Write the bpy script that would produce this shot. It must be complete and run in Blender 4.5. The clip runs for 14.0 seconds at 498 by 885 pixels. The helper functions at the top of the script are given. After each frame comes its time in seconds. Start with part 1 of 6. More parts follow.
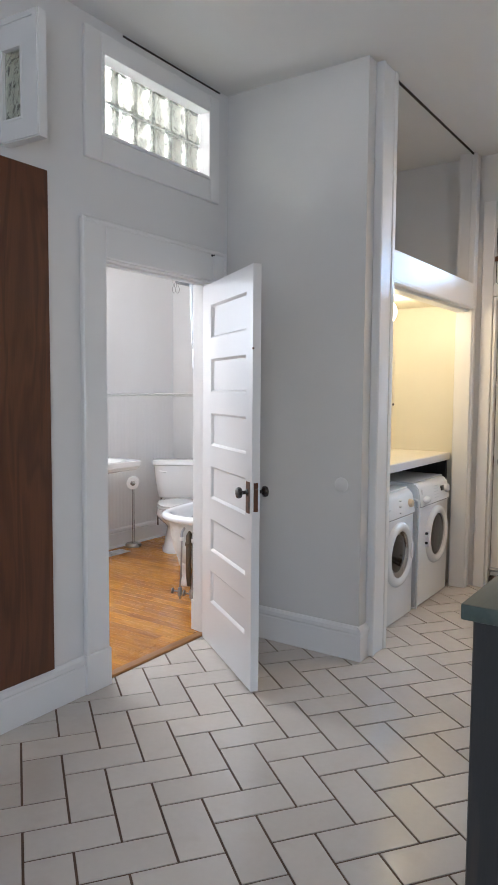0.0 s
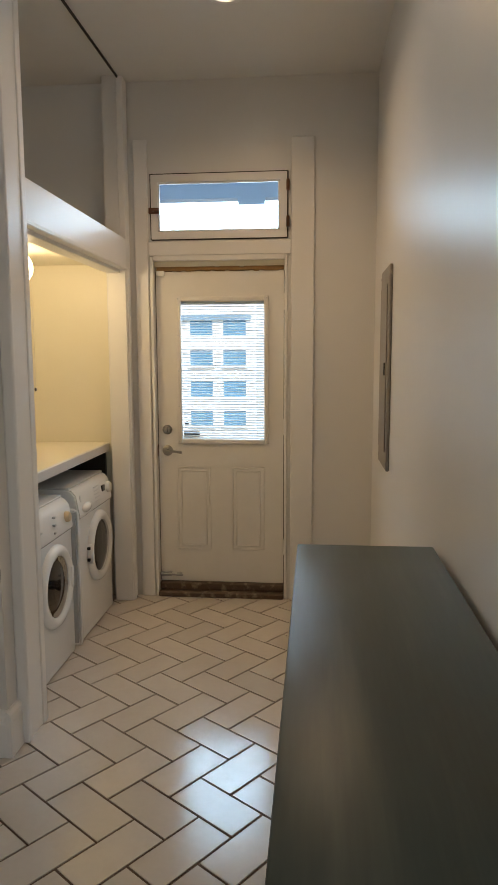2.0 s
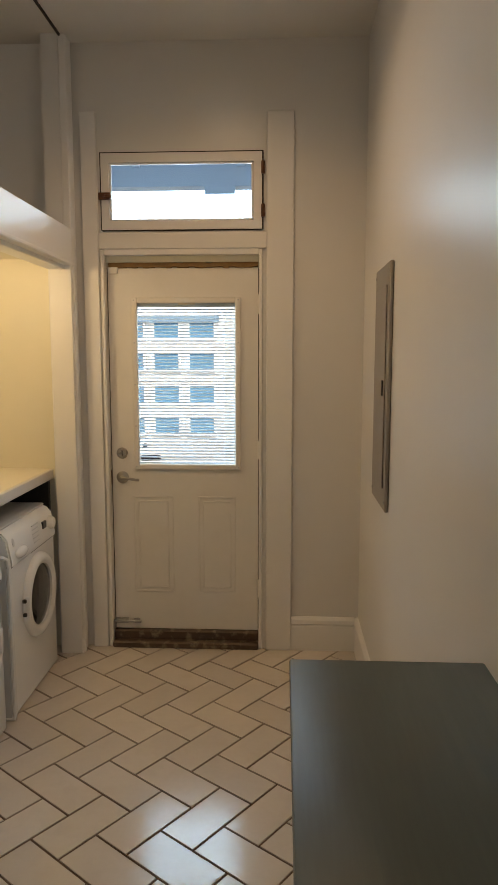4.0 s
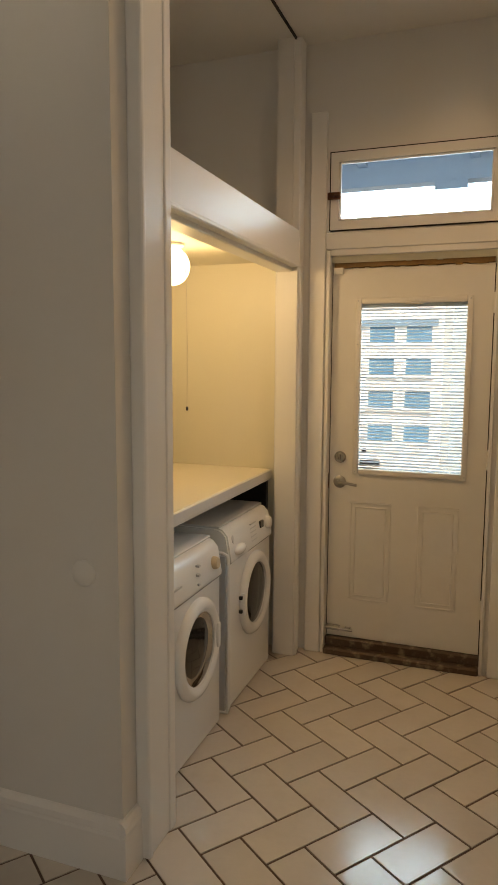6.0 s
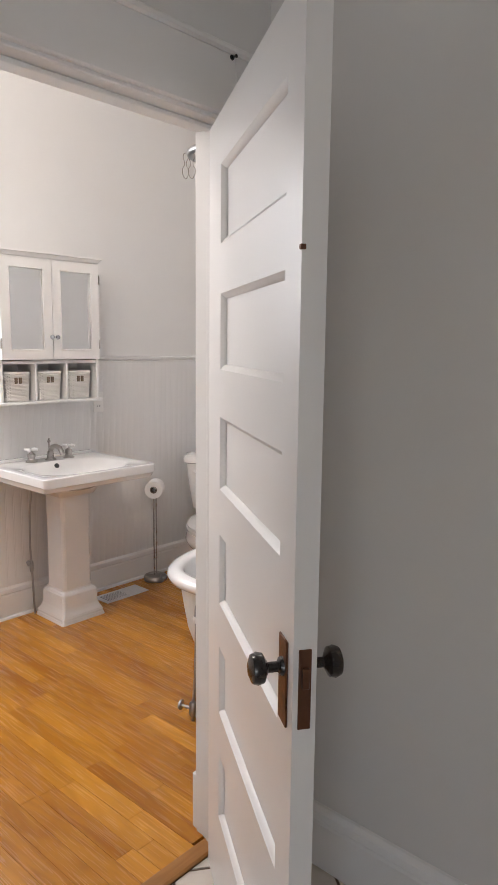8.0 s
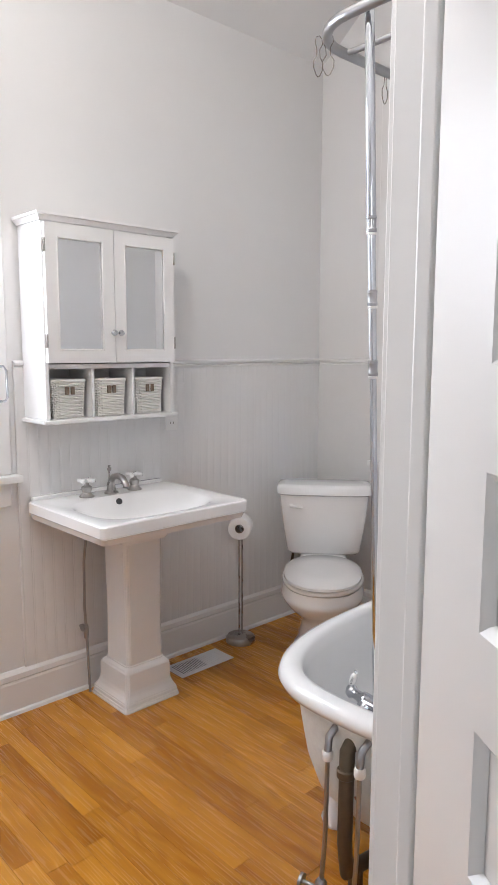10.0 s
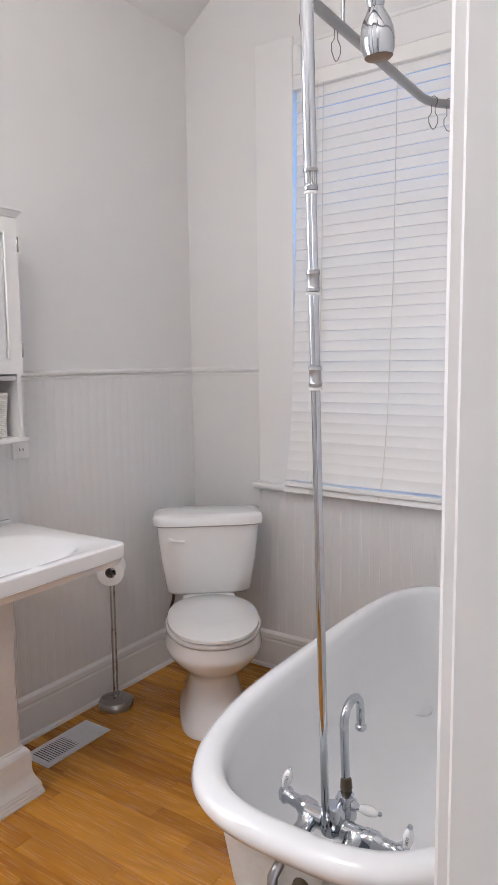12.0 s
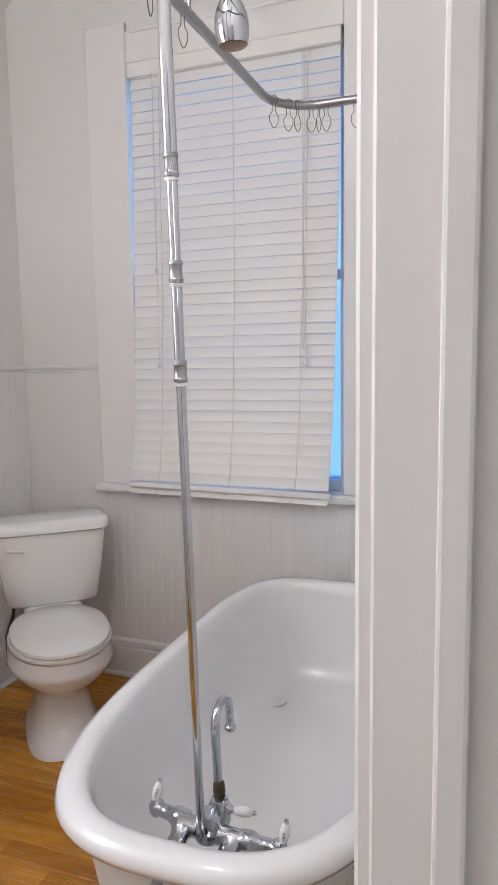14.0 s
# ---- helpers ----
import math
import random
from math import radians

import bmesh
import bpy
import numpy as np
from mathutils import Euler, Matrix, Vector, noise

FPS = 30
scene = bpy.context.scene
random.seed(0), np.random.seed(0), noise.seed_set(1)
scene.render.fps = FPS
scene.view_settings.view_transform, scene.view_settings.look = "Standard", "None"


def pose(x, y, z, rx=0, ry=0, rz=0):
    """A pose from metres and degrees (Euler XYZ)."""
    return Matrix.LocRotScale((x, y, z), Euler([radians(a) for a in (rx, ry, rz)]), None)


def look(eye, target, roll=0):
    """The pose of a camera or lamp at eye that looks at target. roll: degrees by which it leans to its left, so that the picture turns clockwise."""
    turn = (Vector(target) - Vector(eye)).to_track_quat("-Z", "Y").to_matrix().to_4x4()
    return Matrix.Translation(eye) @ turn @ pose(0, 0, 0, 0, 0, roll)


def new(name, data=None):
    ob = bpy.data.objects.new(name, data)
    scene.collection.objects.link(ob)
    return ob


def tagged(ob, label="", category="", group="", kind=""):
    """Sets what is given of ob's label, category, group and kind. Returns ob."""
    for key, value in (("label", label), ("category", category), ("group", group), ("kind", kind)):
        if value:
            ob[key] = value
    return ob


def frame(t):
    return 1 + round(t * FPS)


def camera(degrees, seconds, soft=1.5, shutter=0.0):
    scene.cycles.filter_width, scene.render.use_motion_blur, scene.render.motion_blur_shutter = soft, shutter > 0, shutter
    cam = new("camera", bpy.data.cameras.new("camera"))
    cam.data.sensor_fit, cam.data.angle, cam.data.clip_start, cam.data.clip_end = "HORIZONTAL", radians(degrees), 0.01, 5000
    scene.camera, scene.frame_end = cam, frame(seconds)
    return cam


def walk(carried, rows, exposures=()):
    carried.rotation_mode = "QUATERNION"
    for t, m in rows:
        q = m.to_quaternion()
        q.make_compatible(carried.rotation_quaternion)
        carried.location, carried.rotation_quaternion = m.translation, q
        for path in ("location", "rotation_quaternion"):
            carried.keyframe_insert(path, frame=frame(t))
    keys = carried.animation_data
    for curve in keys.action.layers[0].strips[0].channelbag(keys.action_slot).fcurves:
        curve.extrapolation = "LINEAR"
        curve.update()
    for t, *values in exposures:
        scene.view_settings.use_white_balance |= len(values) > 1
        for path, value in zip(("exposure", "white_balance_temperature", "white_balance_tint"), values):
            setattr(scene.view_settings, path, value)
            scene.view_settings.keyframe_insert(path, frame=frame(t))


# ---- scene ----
cam = camera(39.8, 14.0)
PATH = [
    (0, (-0.006, -0.061, 1.457), (-1.138, 1.581, 1.306), 0.4),
    (0.5, (-0.133, 0.197, 1.476), (-1.038, 1.968, 1.262), 0.2),
    (1, (-0.285, 0.381, 1.52), (-0.904, 2.266, 1.269), 0.2),
    (1.5, (-0.388, 0.601, 1.513), (-0.688, 2.563, 1.263), -0.1),
    (2, (-0.403, 0.865, 1.539), (-0.593, 2.84, 1.29), -0.2),
    (2.5, (-0.468, 1.077, 1.544), (-0.581, 3.059, 1.295), -0.1),
    (2.7, (-0.49, 1.156, 1.552), (-0.563, 3.138, 1.301), -0.1),
    (4.8, (-0.455, 1.557, 1.613), (-0.63, 3.534, 1.365), 0.3),
    (5, (-0.457, 1.564, 1.61), (-0.734, 3.53, 1.365), 0.2),
    (5.5, (-0.492, 1.566, 1.595), (-0.97, 3.493, 1.354), 0.2),
    (6, (-0.549, 1.566, 1.58), (-1.229, 3.432, 1.346), 0.3),
    (6.5, (-0.628, 1.572, 1.572), (-1.52, 3.347, 1.334), 0.6),
    (7, (-0.761, 1.599, 1.549), (-1.881, 3.236, 1.297), 0.7),
    (7.5, (-0.962, 1.653, 1.529), (-2.219, 3.186, 1.266), 0.6),
    (8, (-1.168, 1.763, 1.509), (-2.497, 3.231, 1.225), 0.6),
    (8.5, (-1.399, 1.943, 1.511), (-2.807, 3.332, 1.212), 0.7),
    (8.7, (-1.485, 1.991, 1.515), (-2.916, 3.356, 1.216), 0.7),
    (10.8, (-2.232, 2.422, 1.425), (-3.669, 3.794, 1.198), -0.2),
    (11, (-2.284, 2.451, 1.424), (-3.684, 3.861, 1.196), -0.1),
    (11.5, (-2.375, 2.501, 1.441), (-3.64, 4.033, 1.209), -0.5),
    (12, (-2.412, 2.546, 1.447), (-3.532, 4.187, 1.216), -0.7),
    (12.5, (-2.45, 2.538, 1.443), (-3.39, 4.287, 1.207), -0.8),
    (13, (-2.485, 2.527, 1.443), (-3.286, 4.344, 1.2), -1.0),
    (13.5, (-2.492, 2.527, 1.442), (-3.201, 4.381, 1.199), -1.1),
    (14, (-2.491, 2.559, 1.441), (-3.176, 4.422, 1.199), -0.9),
]
EXPOSURES = [(0.0, 1.85, 5800, 10), (0.6, 1.68, 5950, 10), (1.0, 1.42, 6600, 11), (1.5, 1.26, 7200, 12), (2.2, 1.12, 7500, 10), (5.0, 1.0, 8300, 13), (6.0, 0.98, 9300, 13), (6.5, 1.05, 11000, 16), (7.0, 1.34, 10000, 16), (7.5, 1.54, 7600, 30), (8.0, 1.52, 6550, 13), (8.5, 1.46, 6150, 10), (11.0, 1.55, 6050, 12), (12.5, 1.45, 6100, 13), (14.0, 1.33, 6150, 13)]
walk(cam, [(t, look(eye, target, roll)) for t, eye, target, roll in PATH], EXPOSURES)

# ---- light ----
def lamp(name, kind, m, energy, color, **settings):
    data = bpy.data.lights.new(name, kind)
    data.energy, data.color = energy, color
    if kind == "AREA":
        data.shape, data.size, data.size_y = settings.get("shape", "RECTANGLE"), settings["size"], settings.get("size_y", settings["size"])
    else:
        data.shadow_soft_size = settings.get("soft", 0.05)
    if kind == "SPOT":
        data.spot_size, data.spot_blend = radians(settings["cone"]), settings.get("blend", 0.6)
    ob = new(name, data)
    ob.matrix_world = m
    return ob


world = bpy.data.worlds.new("world")
scene.world = world
world.use_nodes = True
nt = world.node_tree
sky = nt.nodes.new("ShaderNodeTexSky")
sky.sky_type, sky.sun_disc, sky.sun_elevation, sky.sun_rotation = "NISHITA", False, radians(48), radians(160)
nt.links.new(sky.outputs[0], nt.nodes["Background"].inputs[0])
nt.nodes["Background"].inputs[1].default_value = 0.14
sun = bpy.data.lights.new("sun", "SUN")
sun.energy, sun.angle, sun.color = 3.0, radians(0.5), (1.0, 0.97, 0.93)
new("sun", sun).matrix_world = look((4.6, -12.6, 14.9), (0, 0, 0))

CEIL = 3.16
# added fill through an unseen kitchen window; area lamp for the bathroom side window
lamp("kitchen_window_fill", "AREA", look((1.9, -2.95, 1.6), (-0.9, 3, 1.3)), 14, (0.90, 0.95, 1.0), size=1.8, size_y=1.5)
# area lamp added under the porch beam to strengthen sky light through the door
lamp("porch_sky_fill", "AREA", look((-0.9, 6.74, 2.42), (-0.9, 4.0, 0.9)), 32, (0.42, 0.70, 1.0), size=2.6, size_y=0.8)
lamp("bath_daylight", "AREA", look((-4.52, 2.85, 1.7), (-3.2, 3.2, 1.2)), 8.5, (0.93, 0.96, 1.0), size=0.7, size_y=1.4)
# lamps
lamp("hall_can_bulb", "SPOT", look((-0.82, 4.155, CEIL - 0.015), (-0.82, 4.155, 0)), 18, (1.0, 0.70, 0.43), cone=150, blend=0.9, soft=0.06)
lamp("laundry_bulb", "POINT", pose(-1.95, 4.40, 2.0), 3.2, (1.0, 0.78, 0.48), soft=0.07)
lamp("bath_bulb", "POINT", pose(-3.35, 2.78, 2.92), 12.5, (1.0, 0.93, 0.86), soft=0.16)
# warm fill added in the kitchen out of view, with no fixture
lamp("kitchen_warm_fill", "POINT", pose(0.6, 0.5, 2.90), 1.6, (1.0, 0.86, 0.70), soft=0.35)


# ---- materials ----
def material(name, color, rough=0.5, metal=0.0, vary=0.06, scale=3.0, fine=60.0, bump=0.0, bump_scale=None, rough_vary=0.08,
             tint=None, tint_amount=0.0, tint_scale=6.0, tint_edge=(0.55, 0.7), per_object=0.0, coat=0.0, stretch=(1, 1, 1), local=True, sheen=0.0):
    m = bpy.data.materials.new(name)
    m.use_nodes = True
    t = m.node_tree
    p = t.nodes["Principled BSDF"]
    link = t.links.new
    tc = t.nodes.new("ShaderNodeTexCoord")
    mp = t.nodes.new("ShaderNodeMapping")
    mp.inputs["Scale"].default_value = stretch
    if local:
        link(tc.outputs["Object"], mp.inputs[0])
    else:
        g = t.nodes.new("ShaderNodeNewGeometry")
        link(g.outputs["Position"], mp.inputs[0])

    def noise_node(s, detail=4.0):
        n = t.nodes.new("ShaderNodeTexNoise")
        n.inputs["Scale"].default_value, n.inputs["Detail"].default_value = s, detail
        link(mp.outputs[0], n.inputs["Vector"])
        return n

    big, small = noise_node(scale), noise_node(fine)
    both = t.nodes.new("ShaderNodeMath")
    both.operation = "ADD"
    link(big.outputs[0], both.inputs[0])
    link(small.outputs[0], both.inputs[1])
    value = both.outputs[0]
    if per_object:
        info = t.nodes.new("ShaderNodeObjectInfo")
        r = t.nodes.new("ShaderNodeMath")
        r.operation = "MULTIPLY_ADD"
        link(info.outputs["Random"], r.inputs[0])
        r.inputs[1].default_value = per_object / max(vary, 1e-3)
        link(value, r.inputs[2])
        value = r.outputs[0]
    rng = t.nodes.new("ShaderNodeMapRange")
    top = 2.0 + (per_object / max(vary, 1e-3) if per_object else 0)
    rng.inputs[1].default_value, rng.inputs[2].default_value = 0.0, top
    half = vary + per_object / 2
    rng.inputs[3].default_value, rng.inputs[4].default_value = 1 - half, 1 + half
    link(value, rng.inputs[0])
    mul = t.nodes.new("ShaderNodeVectorMath")
    mul.operation = "SCALE"
    mul.inputs[0].default_value = color
    link(rng.outputs[0], mul.inputs["Scale"])
    out = mul.outputs[0]
    if tint is not None:
        n = noise_node(tint_scale, 6.0)
        ramp = t.nodes.new("ShaderNodeMapRange")
        ramp.inputs[1].default_value, ramp.inputs[2].default_value = tint_edge
        ramp.inputs[4].default_value = tint_amount
        link(n.outputs[0], ramp.inputs[0])
        mix = t.nodes.new("ShaderNodeMix")
        mix.data_type = "RGBA"
        link(ramp.outputs[0], mix.inputs[0])
        link(out, mix.inputs[6])
        mix.inputs[7].default_value = (*tint, 1)
        out = mix.outputs[2]
    link(out, p.inputs["Base Color"])
    rr = t.nodes.new("ShaderNodeMapRange")
    rr.inputs[3].default_value, rr.inputs[4].default_value = max(0.0, rough - rough_vary), min(1.0, rough + rough_vary)
    link(big.outputs[0], rr.inputs[0])
    link(rr.outputs[0], p.inputs["Roughness"])
    p.inputs["Metallic"].default_value = metal
    p.inputs["Coat Weight"].default_value = coat
    p.inputs["Coat Roughness"].default_value = 0.12
    if bump:
        b = t.nodes.new("ShaderNodeBump")
        b.inputs["Strength"].default_value, b.inputs["Distance"].default_value = bump, 0.002
        link(noise_node(bump_scale or fine).outputs[0], b.inputs["Height"])
        link(b.outputs[0], p.inputs["Normal"])
    return m


def wood_material(name, dark, light, along, rough=0.3, ring=11.0, per_object=0.35, coat=0.3):
    """Grain that runs along one axis (0 x, 1 y, 2 z) of the place, shifted board by board."""
    m = bpy.data.materials.new(name)
    m.use_nodes = True
    t = m.node_tree
    p = t.nodes["Principled BSDF"]
    link = t.links.new
    g = t.nodes.new("ShaderNodeNewGeometry")
    info = t.nodes.new("ShaderNodeObjectInfo")
    shift = t.nodes.new("ShaderNodeVectorMath")
    shift.operation = "SCALE"
    shift.inputs[0].default_value = (7.3, 3.9, 5.1)
    link(info.outputs["Random"], shift.inputs["Scale"])
    add = t.nodes.new("ShaderNodeVectorMath")
    link(g.outputs["Position"], add.inputs[0])
    link(shift.outputs[0], add.inputs[1])
    mp = t.nodes.new("ShaderNodeMapping")
    s = [ring] * 3
    s[along] = ring * 0.14
    mp.inputs["Scale"].default_value = s
    link(add.outputs[0], mp.inputs[0])
    n1 = t.nodes.new("ShaderNodeTexNoise")
    n1.inputs["Scale"].default_value, n1.inputs["Detail"].default_value, n1.inputs["Distortion"].default_value = 1.0, 3.0, 0.8
    link(mp.outputs[0], n1.inputs["Vector"])
    w = t.nodes.new("ShaderNodeMath")
    w.operation = "MULTIPLY"
    w.inputs[1].default_value = 34.0
    link(n1.outputs[0], w.inputs[0])
    sn = t.nodes.new("ShaderNodeMath")
    sn.operation = "SINE"
    link(w.outputs[0], sn.inputs[0])
    mp2 = t.nodes.new("ShaderNodeMapping")
    s2 = [210.0] * 3
    s2[along] = 8.0
    mp2.inputs["Scale"].default_value = s2
    link(add.outputs[0], mp2.inputs[0])
    n2 = t.nodes.new("ShaderNodeTexNoise")
    n2.inputs["Scale"].default_value = 1.0
    link(mp2.outputs[0], n2.inputs["Vector"])
    a = t.nodes.new("ShaderNodeMath")
    a.operation = "MULTIPLY_ADD"
    a.inputs[1].default_value = 0.13
    link(sn.outputs[0], a.inputs[0])
    soften = t.nodes.new("ShaderNodeMath")
    soften.operation = "MULTIPLY_ADD"
    soften.inputs[1].default_value, soften.inputs[2].default_value = 0.24, 0.37
    link(n2.outputs[0], soften.inputs[0])
    link(soften.outputs[0], a.inputs[2])
    r = t.nodes.new("ShaderNodeMath")
    r.operation = "MULTIPLY_ADD"
    r.inputs[1].default_value = per_object
    link(info.outputs["Random"], r.inputs[0])
    link(a.outputs[0], r.inputs[2])
    rng = t.nodes.new("ShaderNodeMapRange")
    rng.inputs[1].default_value, rng.inputs[2].default_value = 0.28, 0.85 + per_object
    link(r.outputs[0], rng.inputs[0])
    mix = t.nodes.new("ShaderNodeMix")
    mix.data_type = "RGBA"
    mix.inputs[6].default_value, mix.inputs[7].default_value = (*dark, 1), (*light, 1)
    link(rng.outputs[0], mix.inputs[0])
    link(mix.outputs[2], p.inputs["Base Color"])
    rr = t.nodes.new("ShaderNodeMapRange")
    rr.inputs[3].default_value, rr.inputs[4].default_value = rough - 0.06, rough + 0.1
    link(n2.outputs[0], rr.inputs[0])
    link(rr.outputs[0], p.inputs["Roughness"])
    p.inputs["Coat Weight"].default_value = coat
    p.inputs["Coat Roughness"].default_value = 0.15
    b = t.nodes.new("ShaderNodeBump")
    b.inputs["Strength"].default_value, b.inputs["Distance"].default_value = 0.12, 0.001
    link(a.outputs[0], b.inputs["Height"])
    link(b.outputs[0], p.inputs["Normal"])
    return m


def glass_material(name, color=(1, 1, 1), rough=0.0, bump=0.0, scale=20.0, ior=1.45):
    m = material(name, color, rough, vary=0.0, rough_vary=0.0, bump=bump, bump_scale=scale)
    p = m.node_tree.nodes["Principled BSDF"]
    p.inputs["Transmission Weight"].default_value = 1.0
    p.inputs["IOR"].default_value = ior
    return m


def glow_material(name, color, strength):
    m = bpy.data.materials.new(name)
    m.use_nodes = True
    p = m.node_tree.nodes["Principled BSDF"]
    p.inputs["Base Color"].default_value = (0.8, 0.8, 0.8, 1)
    p.inputs["Emission Color"].default_value = (*color, 1)
    p.inputs["Emission Strength"].default_value = strength
    return m


WALL = material("wall_paint", (0.74, 0.73, 0.72), 0.34, vary=0.025, scale=1.3, fine=9, bump=0.25, bump_scale=5.0, local=False)
BATH = material("bath_paint", (0.76, 0.75, 0.74), 0.40, vary=0.025, scale=1.3, fine=9, bump=0.15, bump_scale=7.0, local=False)
CREAM = material("laundry_paint", (0.74, 0.70, 0.58), 0.42, vary=0.035, scale=1.6, fine=8, bump=0.2, bump_scale=6.0, local=False)
CEILING = material("ceiling_paint", (0.74, 0.73, 0.71), 0.55, vary=0.03, scale=1.2, fine=14, bump=0.3, bump_scale=3.0, local=False)
SEMIGLOSS = material("semigloss_wall_paint", (0.70, 0.685, 0.67), 0.21, vary=0.03, scale=1.3, fine=9, bump=0.10, bump_scale=4.0, rough_vary=0.05, local=False)
TRIM = material("trim_paint", (0.80, 0.79, 0.78), 0.36, vary=0.004, scale=1.2, fine=5, rough_vary=0.0, local=False)
BEAD = material("beadboard_paint", (0.74, 0.73, 0.72), 0.34, vary=0.03, scale=2, fine=30, per_object=0.02, bump=0.15, bump_scale=30, local=False)
DOORPAINT = material("door_paint", (0.80, 0.79, 0.78), 0.30, vary=0.006, scale=1.5, fine=8, rough_vary=0.0)
STEELDOOR = material("steel_door_paint", (0.76, 0.74, 0.71), 0.38, vary=0.04, scale=3, fine=30, tint=(0.60, 0.57, 0.52), tint_amount=0.15, tint_scale=5)
TILE = material("ceramic_tile", (0.61, 0.555, 0.50), 0.15, vary=0.08, scale=4.0, fine=38, per_object=0.13, bump=0.45, bump_scale=20,
                tint=(0.56, 0.49, 0.42), tint_amount=0.35, tint_scale=9, rough_vary=0.05, local=False)
TILE.node_tree.nodes["Principled BSDF"].inputs["Specular IOR Level"].default_value = 0.75
GROUT = material("brown_grout", (0.115, 0.070, 0.045), 0.85, vary=0.3, scale=5, fine=150, bump=0.5, local=False)
OAK = wood_material("oak_boards", (0.31, 0.102, 0.006), (0.78, 0.36, 0.040), 0, rough=0.24, ring=8, per_object=0.66, coat=0.2)
OAKEDGE = wood_material("oak_edge", (0.30, 0.12, 0.025), (0.52, 0.25, 0.07), 1, rough=0.3, per_object=0.1)
BROWN = wood_material("dark_brown_veneer", (0.060, 0.019, 0.007), (0.150, 0.050, 0.019), 2, rough=0.36, ring=7, per_object=0.0, coat=0.1)
PORCELAIN = material("white_porcelain", (0.82, 0.81, 0.80), 0.10, vary=0.015, scale=3, fine=20, rough_vary=0.03, coat=0.5)
ENAMEL = material("tub_enamel", (0.82, 0.82, 0.82), 0.16, vary=0.03, scale=3, fine=25, rough_vary=0.05, coat=0.4, tint=(0.72, 0.70, 0.67), tint_amount=0.22, tint_scale=2.2)
CHIPPED = material("chipped_tub_paint", (0.66, 0.68, 0.66), 0.5, vary=0.14, scale=9, fine=60, bump=1.0, bump_scale=17,
                   tint=(0.26, 0.09, 0.05), tint_amount=0.9, tint_scale=16, tint_edge=(0.685, 0.70))
for node in CHIPPED.node_tree.nodes:
    if node.type == "BUMP":
        node.inputs["Distance"].default_value = 0.012
CHROME = material("chrome", (0.55, 0.57, 0.60), 0.07, 1.0, vary=0.04, scale=8, fine=80, rough_vary=0.05)
NICKEL = material("brushed_nickel", (0.40, 0.38, 0.36), 0.28, 1.0, vary=0.06, scale=8, fine=90)
GALV = material("dull_pipe", (0.40, 0.40, 0.41), 0.34, 1.0, vary=0.1, scale=10, fine=80)
WIRE = material("tarnished_wire", (0.16, 0.14, 0.12), 0.4, 0.8, vary=0.2)
BRASSPIPE = material("old_drain_pipe", (0.12, 0.09, 0.06), 0.5, 0.7, vary=0.3, scale=9, fine=60, bump=0.4)
IRON = material("black_knob", (0.022, 0.018, 0.017), 0.25, 0.0, vary=0.25, scale=20, fine=120, rough_vary=0.1, coat=0.3)
RUST = material("worn_bronze_plate", (0.16, 0.075, 0.045), 0.42, 0.75, vary=0.3, scale=14, fine=120, bump=0.3, tint=(0.04, 0.03, 0.028), tint_amount=0.8, tint_scale=30)
TABLE = material("black_stained_wood", (0.060, 0.082, 0.076), 0.36, vary=0.30, scale=2, fine=14, rough_vary=0.06, stretch=(9, 0.7, 9), bump=0.06, bump_scale=12,
                 tint=(0.15, 0.165, 0.135), tint_amount=0.75, tint_scale=1.6, tint_edge=(0.50, 0.78))
TABLELEG = material("grey_stained_wood", (0.030, 0.031, 0.033), 0.36, vary=0.3, scale=3, fine=26, stretch=(8, 8, 0.7), bump=0.3, tint=(0.10, 0.075, 0.05), tint_amount=0.7, tint_scale=3, tint_edge=(0.45, 0.7))
APPLIANCE = material("appliance_white", (0.80, 0.81, 0.82), 0.24, vary=0.008, scale=1.5, fine=7, rough_vary=0.02)
APPLIANCE_GREY = material("appliance_grey", (0.52, 0.53, 0.55), 0.35, vary=0.04)
KNOB_TAN = material("tan_plastic", (0.58, 0.47, 0.33), 0.4, vary=0.05)
DARK = material("dark_plastic", (0.02, 0.02, 0.022), 0.3, vary=0.1)
DARKBLUE = material("dark_blue_film", (0.03, 0.045, 0.08), 0.4, vary=0.15)
LAMINATE = material("cream_laminate", (0.74, 0.69, 0.58), 0.28, vary=0.012, scale=1.5, fine=8, rough_vary=0.02)
LAMEDGE = material("counter_edge_paint", (0.70, 0.70, 0.70), 0.4, vary=0.04)
PANELGREY = material("breaker_panel_metal", (0.30, 0.27, 0.24), 0.42, 0.3, vary=0.1, scale=6, fine=50)
SILLWOOD = material("worn_threshold", (0.085, 0.052, 0.034), 0.6, vary=0.45, scale=8, fine=70, bump=1.0, bump_scale=30, tint=(0.30, 0.24, 0.17), tint_amount=0.8, tint_scale=22, local=False)
RAWWOOD = material("splintered_wood", (0.26, 0.15, 0.06), 0.8, vary=0.4, scale=12, fine=90, bump=1.0, bump_scale=50)
SLAT = material("blind_slat", (0.80, 0.79, 0.77), 0.42, vary=0.03, scale=3, fine=30, per_object=0.03)
CORD = material("cotton_cord", (0.66, 0.62, 0.55), 0.8, vary=0.1)
# blue cast of the slats' shaded side is put into their colour
MINISLAT = material("mini_blind_slat", (0.60, 0.72, 0.82), 0.4, vary=0.03)
WICKER = material("white_wicker", (0.82, 0.80, 0.76), 0.62, vary=0.12, scale=20, fine=150, bump=0.4)
PAPER = material("toilet_paper", (0.84, 0.83, 0.82), 0.9, vary=0.03, fine=120, bump=0.3)
CARDBOARD = material("paper_tube", (0.20, 0.15, 0.11), 0.9)
